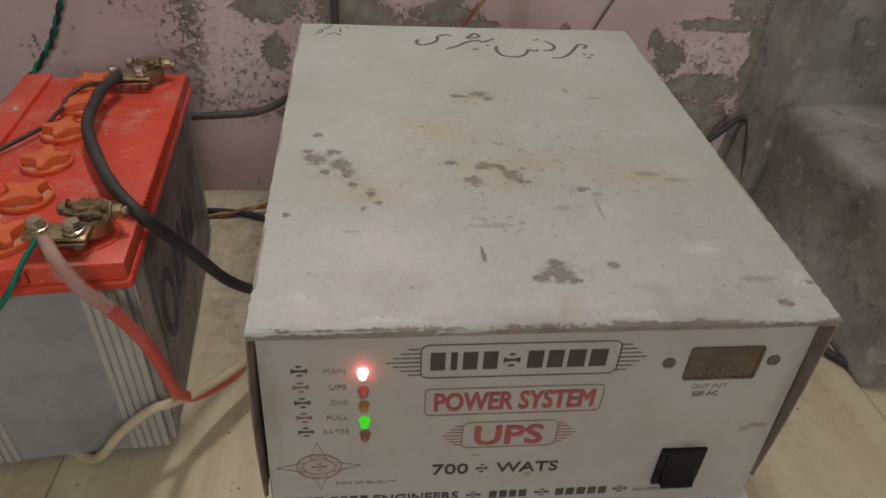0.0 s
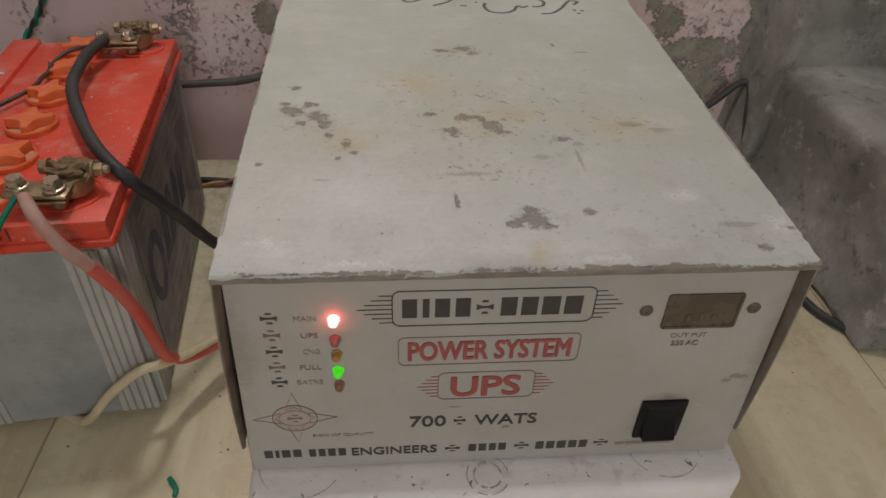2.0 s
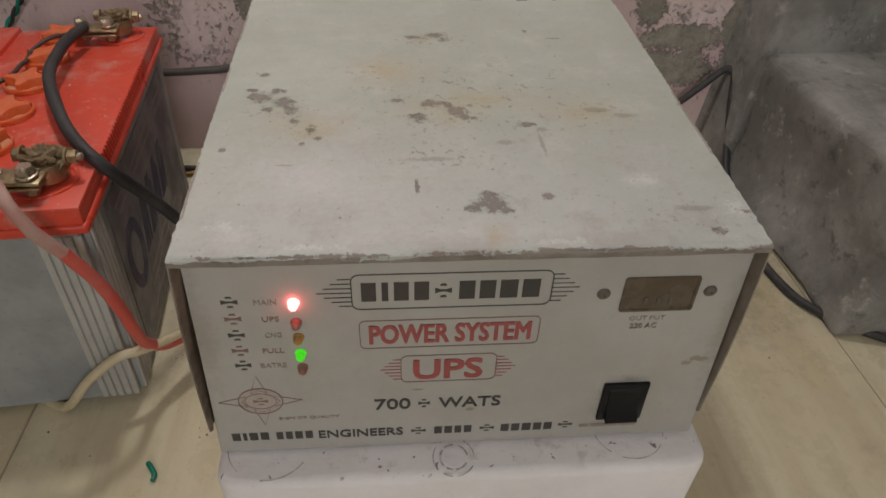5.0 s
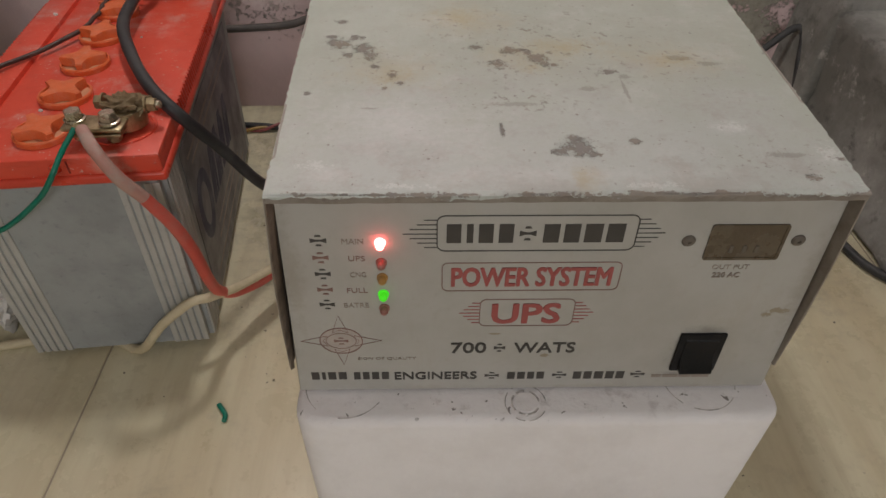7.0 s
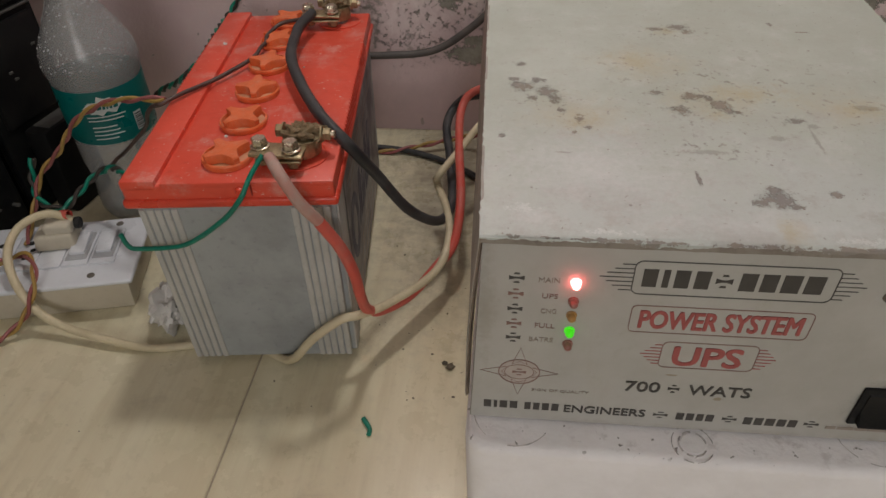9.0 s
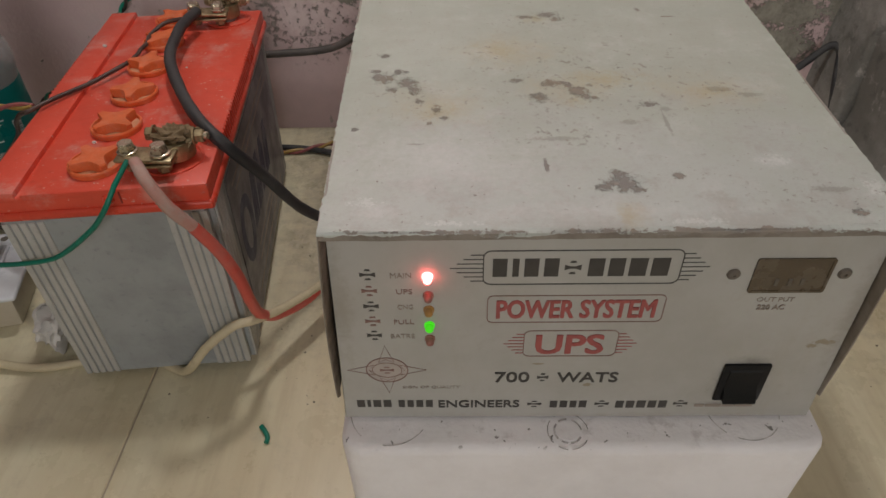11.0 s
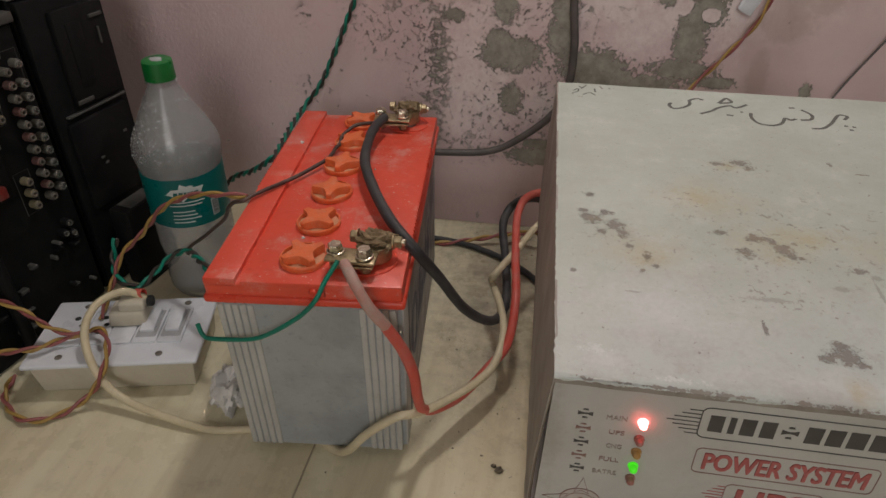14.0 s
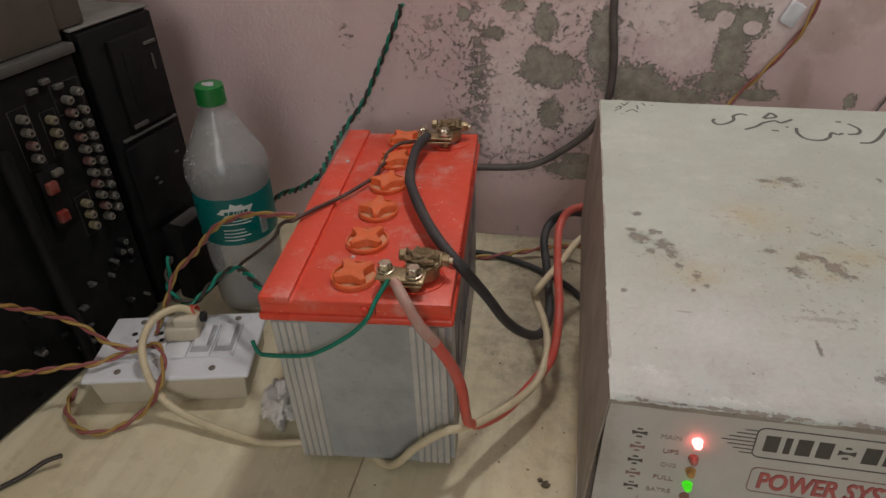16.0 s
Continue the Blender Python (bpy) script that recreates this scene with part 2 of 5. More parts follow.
def case_top_paint():
    """Off-white enamel with rust spots, stains and bare patches; object coordinates equal world ones less the case's base."""
    m = Nodes("chipped_off_white_enamel", 0.5)
    o = CASE
    def at(rows):
        return [(x - o[0], y - o[1], a, b) for x, y, a, b in rows]
    a, b, fine = m.noise(9.0, 7.0, 0.7), m.noise(60.0, 9.0, 0.75), m.noise(380.0, 4.0, 0.65)
    c = m.mix(m.ramp(a, 0.35, 0.68), (0.440, 0.480, 0.418), (0.512, 0.556, 0.498))
    # cooler, scuffed, blotchy paint towards the front, with reflected light painted in as paleness
    scuff_sheen = m.spots(at([(0.05, 0.22, 0.30, 0.17)]), "xy", 0.8, 0.5, 14.0)
    c = m.mix(m.math("MULTIPLY", scuff_sheen, 0.75), c, (0.525, 0.566, 0.550))
    mottle = m.ramp(m.noise(30.0, 9.0, 0.74), 0.47, 0.62, 0.0, 0.75)
    c = m.mix(m.math("MULTIPLY", scuff_sheen, mottle), c, (0.425, 0.435, 0.41))
    c = m.mix(m.ramp(b, 0.50, 0.72, 0.0, 0.35), c, (0.40, 0.385, 0.325))
    c = m.mix(m.ramp(m.noise(34.0, 9.0, 0.78), 0.50, 0.72, 0.0, 0.45), c, (0.64, 0.645, 0.625))
    c = m.mix(m.ramp(fine, 0.5, 0.75, 0.0, 0.22), c, (0.38, 0.36, 0.31))
    pale = m.spots(at([(0.145, 0.288, 0.017, 0.010), (0.183, 0.258, 0.012, 0.014), (-0.065, 0.245, 0.02, 0.012), (0.05, 0.245, 0.10, 0.012), (-0.03, 0.29, 0.09, 0.05)]), "xy", 1.6, 1.2, 60.0, 9.0, 0.75)
    c = m.mix(m.math("MULTIPLY", pale, 0.55), c, (0.70, 0.71, 0.70))
    chips = m.spots(at([(0.145, 0.289, 0.013, 0.008), (0.186, 0.262, 0.008, 0.012), (0.196, 0.238, 0.010, 0.008), (-0.072, 0.252, 0.012, 0.006), (-0.03, 0.236, 0.02, 0.004), (0.09, 0.236, 0.02, 0.004)]), "xy", 0.5, 1.7, 170.0, 7.0, 0.72, 0.35)
    c = m.mix(m.math("MULTIPLY", chips, 0.5), c, (0.72, 0.74, 0.72))
    tan = m.spots(at([(0.003, 0.430, 0.024, 0.024), (0.056, 0.243, 0.006, 0.014), (0.047, 0.357, 0.020, 0.014), (0.134, 0.367, 0.026, 0.014), (-0.038, 0.343, 0.022, 0.018), (0.034, 0.484, 0.022, 0.012), (0.07, 0.385, 0.04, 0.020)]), "xy", 1.2, 1.2, 120.0, 8.0, 0.75, 0.1)
    wash = m.spots(at([(0.01, 0.425, 0.05, 0.04), (-0.04, 0.352, 0.05, 0.04), (0.045, 0.375, 0.05, 0.03), (0.06, 0.242, 0.012, 0.02), (0.13, 0.37, 0.05, 0.035)]), "xy", 1.4, 0.8, 40.0)
    c = m.mix(m.math("MULTIPLY", wash, 0.5), c, (0.50, 0.44, 0.29))
    c = m.mix(m.math("MULTIPLY", tan, 0.5), c, (0.44, 0.37, 0.18))
    rust = m.spots(at([(0.060, 0.269, 0.0105, 0.0090), (0.050, 0.2645, 0.0060, 0.0036), (0.066, 0.2625, 0.0050, 0.0040), (0.059, 0.2765, 0.0050, 0.0045), (0.090, 0.275, 0.0042, 0.0040), (0.092, 0.351, 0.0060, 0.0040),
                       (-0.074, 0.388, 0.0092, 0.0085), (-0.079, 0.398, 0.0046, 0.0032), (-0.063, 0.397, 0.0058, 0.0050), (-0.057, 0.381, 0.0080, 0.0088), (-0.052, 0.372, 0.0056, 0.0070), (-0.066, 0.372, 0.0042, 0.0038), (-0.075, 0.421, 0.0044, 0.0040),
                       (0.034, 0.380, 0.0062, 0.0062), (0.041, 0.379, 0.0046, 0.0042), (0.025, 0.361, 0.0072, 0.0066), (0.050, 0.369, 0.0070, 0.0088), (0.054, 0.362, 0.0046, 0.0055), (0.046, 0.377, 0.0044, 0.0050), (0.013, 0.383, 0.0048, 0.0040), (0.060, 0.360, 0.0030, 0.0030),
                       (-0.049, 0.357, 0.0036, 0.0038), (-0.038, 0.346, 0.0032, 0.0036), (-0.033, 0.336, 0.0032, 0.0030), (-0.085, 0.323, 0.0024, 0.0024), (-0.042, 0.330, 0.0026, 0.0026), (0.170, 0.243, 0.0046, 0.0036), (0.190, 0.258, 0.0030, 0.0026),
                       (0.044, 0.492, 0.0090, 0.0060), (0.028, 0.487, 0.0080, 0.0040), (0.050, 0.483, 0.0050, 0.0050), (0.022, 0.285, 0.0016, 0.0075), (0.115, 0.50, 0.0026, 0.0045), (0.135, 0.486, 0.0080, 0.0016)]), "xy", 0.20, 1.55, 260.0, 8.0, 0.72, 0.22)
    faint = m.spots(at([(0.030, 0.312, 0.018, 0.0034), (0.139, 0.369, 0.012, 0.0045), (0.155, 0.362, 0.010, 0.004), (0.097, 0.331, 0.0014, 0.020), (0.075, 0.330, 0.008, 0.004), (0.164, 0.262, 0.014, 0.0035), (-0.049, 0.307, 0.007, 0.0014), (0.10, 0.345, 0.004, 0.004)]), "xy", 0.5, 0.9, 150.0, 7.0, 0.7, 0.05)
    rust = m.math("MAXIMUM", rust, m.math("MULTIPLY", faint, 0.55))
    field = m.spots(at([(-0.045, 0.360, 0.055, 0.045), (0.03, 0.315, 0.06, 0.025), (0.005, 0.42, 0.05, 0.04), (0.13, 0.365, 0.055, 0.04), (0.06, 0.39, 0.13, 0.10), (0.16, 0.26, 0.055, 0.03), (0.04, 0.48, 0.05, 0.03)]), "xy", 0.9, 0.5, 40.0)
    specks = m.math("MULTIPLY", m.ramp(m.noise(210.0, 4.0, 0.65), 0.585, 0.65), field)
    dots = m.ramp(m.noise(170.0, 3.0, 0.6), 0.70, 0.74)
    dots = m.math("MAXIMUM", dots, m.math("MULTIPLY", m.ramp(m.noise(330.0, 2.0, 0.5), 0.71, 0.74), 0.7))
    edge = m.spots(at([(0.12, 0.229, 0.22, 0.0050), (-0.04, 0.229, 0.10, 0.0032), (0.185, 0.229, 0.04, 0.0065)]), "xy", 0.12, 1.0, 45.0, 9.0, 0.75, 0.62)
    rust = m.math("MAXIMUM", rust, edge)
    marks = m.math("MAXIMUM", rust, m.math("MAXIMUM", m.math("MULTIPLY", specks, 0.8), m.math("MULTIPLY", dots, 0.8)), True)
    brown = m.mix(m.ramp(m.noise(90.0, 4.0), 0.4, 0.65), (0.20, 0.165, 0.15), (0.25, 0.19, 0.145))
    c = m.mix(m.math("MULTIPLY", marks, 0.75), c, brown)
    relief = m.math("ADD", m.math("MULTIPLY", marks, -0.6), m.math("ADD", m.math("MULTIPLY", a, 1.2), m.math("MULTIPLY", fine, 0.12)))
    return m.done(c, relief, 0.0004, m.ramp(marks, 0.0, 1.0, 0.46, 0.85))


def panel_paint():
    """Grey-white enamel, grimy round the switch and darker brown along its four edges."""
    m = Nodes("grimy_grey_white_enamel", 0.45)
    o = CASE
    def at(rows):
        return [(x - o[0], z - o[2], a, b) for x, z, a, b in rows]
    big, fine = m.noise(12.0, 6.0, 0.65), m.noise(140.0, 5.0, 0.65)
    c = m.mix(m.ramp(big, 0.35, 0.7), (0.475, 0.470, 0.445), (0.42, 0.410, 0.378))
    c = m.mix(m.ramp(fine, 0.55, 0.75, 0.0, 0.25), c, (0.36, 0.33, 0.28))
    c = m.mix(m.ramp(m.noise(30.0, 6.0, 0.7, (1.0, 1.0, 0.25)), 0.55, 0.75, 0.0, 0.3), c, (0.38, 0.34, 0.27))
    halo = m.spots(at([(0.144, 0.187, 0.021, 0.023), (0.146, 0.206, 0.014, 0.006), (0.140, 0.166, 0.022, 0.004)]), "xz", 1.0, 0.7, 90.0)
    c = m.mix(m.math("MULTIPLY", halo, 0.42), c, (0.12, 0.105, 0.09))
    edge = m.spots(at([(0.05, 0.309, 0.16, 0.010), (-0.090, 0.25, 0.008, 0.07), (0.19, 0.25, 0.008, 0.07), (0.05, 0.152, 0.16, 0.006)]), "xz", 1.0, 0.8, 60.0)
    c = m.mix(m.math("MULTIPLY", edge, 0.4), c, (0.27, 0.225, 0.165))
    rust = m.spots(at([(0.182, 0.222, 0.007, 0.003), (0.176, 0.219, 0.004, 0.0025), (0.052, 0.185, 0.003, 0.002), (0.021, 0.2045, 0.004, 0.001)]), "xz", 0.4, 0.9, 160.0)
    c = m.mix(m.math("MULTIPLY", rust, 0.7), c, (0.26, 0.20, 0.11))
    return m.done(c, m.math("ADD", big, m.math("MULTIPLY", fine, 0.3)), 0.0002, m.ramp(big, 0.3, 0.7, 0.36, 0.6))


def foam_white():
    """Bead foam: faint cells, lilac-white, with dark specks and grey smears on the worn top."""
    m = Nodes("white_expanded_foam", 0.7)
    cells, big = m.noise(210.0, 2.0, 0.5), m.noise(14.0, 6.0, 0.65)
    c = m.mix(m.ramp(big, 0.35, 0.7), (0.95, 0.93, 0.95), (0.87, 0.845, 0.855))
    smear = m.math("MULTIPLY", m.ramp(m.noise(46.0, 8.0, 0.72), 0.53, 0.66), m.spots([(0.0, -0.207, 0.15, 0.022), (-0.01, -0.206, 0.045, 0.03)], "xy", 0.8, 0.7, 40.0))
    top = m.spots([(-0.195, 0.152, 0.034, 0.008)], "yz", 0.3, 0.05, 40.0)
    c = m.mix(m.math("MULTIPLY", m.math("MULTIPLY", smear, top), 0.5), c, (0.50, 0.46, 0.46))
    c = m.mix(m.math("MULTIPLY", top, m.ramp(m.noise(170.0, 2.0, 0.5), 0.69, 0.73, 0.0, 0.85)), c, (0.16, 0.14, 0.13))
    return m.done(c, m.math("ADD", cells, m.math("MULTIPLY", big, 2.0)), 0.0007)


CASE = (0.049, 0.45, 0.151)
WALL, CEMENT, TILE, TOPPAINT = wall_paint(), cement_plaster(), floor_tile(), case_top_paint()
GROUT = worn("dirty_grout", (0.36, 0.30, 0.22), 0.9, scale=80)
CEILING = worn("dull_white_limewash", (0.62, 0.60, 0.56), 0.9, amount=0.2, scale=6)
PANEL = panel_paint()
SHEET = worn("browned_steel_sheet", (0.23, 0.185, 0.145), 0.6, 0.15, dirt=(0.07, 0.05, 0.035), amount=0.7, scale=40)
LIPSTEEL = worn("scuffed_grey_brown_steel", (0.30, 0.265, 0.23), 0.6, 0.1, dirt=(0.14, 0.11, 0.085), amount=0.6, scale=60)
SIDEPAINT = worn("dusty_grey_enamel", (0.36, 0.33, 0.29), 0.6, dirt=(0.24, 0.20, 0.16), amount=0.5, scale=22)
FOAM = foam_white()
FOAMMARK = worn("grimy_foam_groove", (0.72, 0.68, 0.68), 0.85, dirt=(0.08, 0.07, 0.06), amount=0.95, scale=140)
BLACKINK, REDINK, BROWNINK = plain("black_ink", (0.065, 0.060, 0.056), 0.5), plain("red_ink", (0.40, 0.10, 0.095), 0.5), plain("maroon_ink", (0.25, 0.14, 0.12), 0.5)
PALEINK = plain("pale_maroon_ink", (0.49, 0.435, 0.40), 0.6)
FADEDINK, GREYINK = plain("faded_ink", (0.30, 0.25, 0.215), 0.6), plain("grey_marker_ink", (0.13, 0.128, 0.115), 0.8)
BLACKPLASTIC = worn("black_switch_plastic", (0.007, 0.008, 0.010), 0.42, dirt=(0.025, 0.022, 0.02), amount=0.5, scale=60)
SMOKED = worn("smoked_window_plastic", (0.10, 0.075, 0.05), 0.25, dirt=(0.18, 0.15, 0.11), amount=0.5, scale=50)
SCREW = worn("dull_screw_steel", (0.15, 0.13, 0.11), 0.6, 0.25, scale=200)
LIDRED = worn("dusty_red_plastic", (0.73, 0.08, 0.042), 0.42, dirt=(0.60, 0.07, 0.04), amount=0.4, scale=16, height=0.0003, dust=0.42)
LIDSIDE = worn("red_plastic", (0.69, 0.066, 0.034), 0.38, dirt=(0.40, 0.04, 0.02), amount=0.4, scale=20, height=0.0002)
CAPORANGE = worn("orange_plastic", (0.78, 0.155, 0.045), 0.42, dirt=(0.50, 0.12, 0.04), amount=0.45, scale=60, height=0.0002, dust=0.2)
CAPDUST = worn("pale_orange_dust", (0.66, 0.34, 0.20), 0.8, dirt=(0.56, 0.24, 0.11), amount=0.5, scale=120)
CASEGREY = worn("grimy_grey_white_polypropylene", (0.345, 0.365, 0.368), 0.42, dirt=(0.20, 0.208, 0.208), amount=0.6, scale=17, height=0.0003)
RIBGREY = worn("dusty_pale_grey_polypropylene", (0.47, 0.465, 0.44), 0.5, dirt=(0.33, 0.315, 0.28), amount=0.5, scale=22, height=0.0003)
STICKER = worn("scuffed_grey_sticker", (0.165, 0.157, 0.172), 0.4, dirt=(0.08, 0.072, 0.08), amount=0.5, scale=24)
NAVY = worn("navy_print", (0.02, 0.022, 0.075), 0.45, dirt=(0.12, 0.12, 0.16), amount=0.35, scale=40)
BRASS = worn("tarnished_brass_clamp", (0.44, 0.36, 0.22), 0.42, 0.85, dirt=(0.16, 0.11, 0.06), amount=0.7, scale=120)
CRUST = worn("brown_corroded_crust", (0.20, 0.13, 0.065), 0.85, 0.1, dirt=(0.34, 0.27, 0.17), amount=0.8, scale=170, height=0.0016)
ZINC = worn("zinc_plated_bolt", (0.70, 0.64, 0.50), 0.25, 0.95, dirt=(0.35, 0.3, 0.22), amount=0.4, scale=150)
LEAD = worn("dull_lead", (0.22, 0.21, 0.20), 0.55, 0.7, scale=120)
RUBBER = worn("dusty_black_rubber", (0.026, 0.026, 0.029), 0.55, dirt=(0.11, 0.105, 0.10), amount=0.5, scale=45)
REDPVC = worn("red_cable_sheath", (0.60, 0.085, 0.06), 0.45, dirt=(0.50, 0.20, 0.16), amount=0.5, scale=50)
PALEPVC = worn("whitened_worn_cable_sheath", (0.48, 0.24, 0.20), 0.6, dirt=(0.44, 0.37, 0.32), amount=0.8, scale=70)
CREAMPVC = worn("yellowed_cream_cable_sheath", (0.62, 0.54, 0.37), 0.45, dirt=(0.42, 0.34, 0.2), amount=0.5, scale=35)
WIREBROWN = worn("dark_brown_insulation", (0.05, 0.03, 0.025), 0.45, dirt=(0.16, 0.10, 0.08), amount=0.5, scale=60)
GREENPVC = worn("green_wire_insulation", (0.0, 0.19, 0.125), 0.4, dirt=(0.015, 0.11, 0.075), amount=0.4, scale=60)
DARKPVC = worn("black_wire_insulation", (0.03, 0.024, 0.02), 0.5, dirt=(0.09, 0.07, 0.06), amount=0.5, scale=60)
PINKPVC = worn("pink_wire_insulation", (0.29, 0.085, 0.085), 0.5, dirt=(0.22, 0.09, 0.07), amount=0.5, scale=60)
YELLOWPVC = worn("yellow_wire_insulation", (0.38, 0.24, 0.065), 0.5, dirt=(0.3, 0.18, 0.06), amount=0.4, scale=60)
GREYPVC = worn("grey_wall_cable_sheath", (0.085, 0.075, 0.07), 0.55, dirt=(0.18, 0.15, 0.14), amount=0.6, scale=45)
WHITEPLASTIC = worn("white_switch_plastic", (0.70, 0.72, 0.76), 0.35, dirt=(0.5, 0.5, 0.5), amount=0.2, scale=20, height=0.0002)
BOXPLASTIC = worn("yellowed_box_plastic", (0.58, 0.53, 0.43), 0.5, dirt=(0.4, 0.34, 0.24), amount=0.35, scale=18, height=0.0002)
GREYPLASTIC = worn("grey_rocker_recess", (0.40, 0.41, 0.43), 0.45, amount=0.3, scale=50)
HOLE = plain("socket_hole", (0.02, 0.02, 0.02), 0.8)
AMPBLACK = worn("dusty_black_equipment", (0.004, 0.004, 0.0045), 0.6, dirt=(0.012, 0.0115, 0.011), amount=0.6, scale=26)
AMPPANEL = worn("black_rear_panel", (0.003, 0.0035, 0.004), 0.6, dirt=(0.010, 0.010, 0.0095), amount=0.5, scale=60)
AMPEDGE = worn("dusty_grey_edge", (0.055, 0.053, 0.048), 0.6, dirt=(0.05, 0.05, 0.045), amount=0.6, scale=40)
DUSTTOP = worn("thick_grey_dust", (0.16, 0.155, 0.14), 0.9, dirt=(0.08, 0.075, 0.07), amount=0.6, scale=20)
WOOD = worn("dark_laminate_box", (0.065, 0.056, 0.045), 0.6, dirt=(0.05, 0.045, 0.035), amount=0.5, scale=12)
JACKGREY = worn("dusty_jack_plastic", (0.095, 0.09, 0.075), 0.5, dirt=(0.1, 0.085, 0.07), amount=0.5, scale=150)
JACKRED = worn("dusty_red_jack_plastic", (0.11, 0.05, 0.045), 0.5, dirt=(0.1, 0.08, 0.06), amount=0.5, scale=150)
JACKYELLOW = worn("dusty_yellow_jack_plastic", (0.17, 0.145, 0.085), 0.5, dirt=(0.1, 0.085, 0.06), amount=0.5, scale=150)
CLIPRED = worn("red_speaker_terminal", (0.15, 0.016, 0.012), 0.4, scale=80)
STEEL = worn("bright_jack_metal", (0.6, 0.6, 0.58), 0.25, 0.9, scale=200)
TEAL = worn("teal_bottle_wrapper", (0.0, 0.125, 0.115), 0.35, dirt=(0.0, 0.085, 0.08), amount=0.35, scale=30, height=0.0003)
WRAPWHITE = plain("white_wrapper_print", (0.62, 0.66, 0.64), 0.4)
CAPGREEN = worn("green_bottle_cap", (0.004, 0.15, 0.028), 0.35, dirt=(0.008, 0.10, 0.025), amount=0.3, scale=60)
TISSUE = worn("crumpled_white_plastic_film", (0.68, 0.66, 0.63), 0.55, dirt=(0.5, 0.47, 0.42), amount=0.3, scale=60)
DIRT = plain("dark_grit", (0.13, 0.105, 0.075), 0.9)
LEDRED, LEDGREEN = glowing("lit_red_lamp", (1.0, 0.13, 0.12), 12.0), glowing("lit_green_lamp", (0.05, 0.60, 0.01), 0.85)
LEDDIM, LEDAMBER = worn("unlit_red_lamp", (0.34, 0.13, 0.11), 0.3, scale=90), worn("unlit_amber_lamp", (0.50, 0.25, 0.05), 0.3, scale=90)


def bottle_plastic():
    m = Nodes("misted_clear_bottle_plastic", 0.18)
    mist = m.noise(14.0, 3.0, 0.5)
    m.put(m.bsdf.inputs["Alpha"], m.ramp(mist, 0.3, 0.7, 0.28, 0.44))
    m.bsdf.inputs["Specular IOR Level"].default_value = 0.6
    return m.done((0.42, 0.425, 0.425), m.noise(18.0, 2.0), 0.0012)


BOTTLE = bottle_plastic()


def water():
    m = Nodes("condensed_water", 0.04)
    m.bsdf.inputs["Alpha"].default_value = 0.38
    m.bsdf.inputs["Specular IOR Level"].default_value = 1.0
    return m.done((0.85, 0.86, 0.86))


DROPS = water()


# ---- shape helpers ----
def thing(name, m, label, category, group="", kind=""):
    ob = tagged(new(name), label, category, group, kind)
    ob.empty_display_size = 0.02
    ob.matrix_world = m
    BASE[ob.name] = m.copy()
    return ob


BASE = {}


def part(name, bm, material, parent=None, label="", world=False, smooth=True):
    """Links a bmesh as one mesh object; world: its coordinates are the world's, to be carried into the parent's."""
    if world and parent is not None:
        bm.transform(BASE[parent.name].inverted())
    me = bpy.data.meshes.new(name)
    bm.to_mesh(me)
    bm.free()
    me.materials.append(material)
    if smooth:
        me.shade_smooth()
        me.set_sharp_from_angle(angle=radians(35))
    ob = new(name, me)
    ob.parent = parent
    BASE[ob.name] = BASE[parent.name] if parent is not None else Matrix()
    return tagged(ob, label) if label else ob


def solo(name, bm, material, label, category, group="", kind="", smooth=True):
    return tagged(part(name, bm, material, None, "", False, smooth), label, category, group, kind)


def box(x0, y0, z0, x1, y1, z1, bevel=0.0, segments=2, bm=None):
    bm2 = bmesh.new()
    bmesh.ops.create_cube(bm2, size=1.0)
    for v in bm2.verts:
        v.co = ((x0 + x1) / 2 + v.co.x * (x1 - x0), (y0 + y1) / 2 + v.co.y * (y1 - y0), (z0 + z1) / 2 + v.co.z * (z1 - z0))
    if bevel:
        bmesh.ops.bevel(bm2, geom=bm2.edges[:], offset=bevel, segments=segments, affect="EDGES", profile=0.5)
    return join(bm, bm2)


def join(bm, other):
    if bm is None:
        return other
    me = bpy.data.meshes.new("scrap")
    other.to_mesh(me)
    other.free()
    bm.from_mesh(me)
    bpy.data.meshes.remove(me)
    return bm


def lathe(profile, seg=32, bm=None, m=None, start=0.0, sweep=360.0):
    """Turns rows of radius and height round z."""
    out = bmesh.new()
    whole = abs(sweep - 360) < 1e-6
    count = seg if whole else seg + 1
    rings = []
    for r, z in profile:
        rings.append([out.verts.new((r * math.cos(radians(start + sweep * i / seg)), r * math.sin(radians(start + sweep * i / seg)), z)) for i in range(count)])
    for a, b in zip(rings, rings[1:]):
        for i in range(seg):
            j = (i + 1) % count
            out.faces.new((a[i], a[j], b[j], b[i]))
    bmesh.ops.remove_doubles(out, verts=out.verts[:], dist=1e-6)
    bmesh.ops.recalc_face_normals(out, faces=out.faces[:])
    if m is not None:
        out.transform(m)
    return join(bm, out)


def disc(r, h, m, seg=20, bevel=0.0, bm=None):
    """A short solid cylinder from z = 0 to h, with a softened upper rim."""
    b = bevel or h * 0.15
    return lathe([(0, 0), (r, 0), (r, h - b), (r - b, h), (0, h)], seg, bm, m)


def smooth_path(points, steps=8):
    """A Catmull-Rom line through the points."""
    p = [Vector(q) for q in points]
    p = [p[0] * 2 - p[1]] + p + [p[-1] * 2 - p[-2]]
    out = []
    for a, b, c, d in zip(p, p[1:], p[2:], p[3:]):
        for i in range(steps):
            t = i / steps
            out.append(0.5 * (2 * b + (c - a) * t + (2 * a - 5 * b + 4 * c - d) * t * t + (3 * b - a - 3 * c + d) * t * t * t))
    return out + [p[-2]]


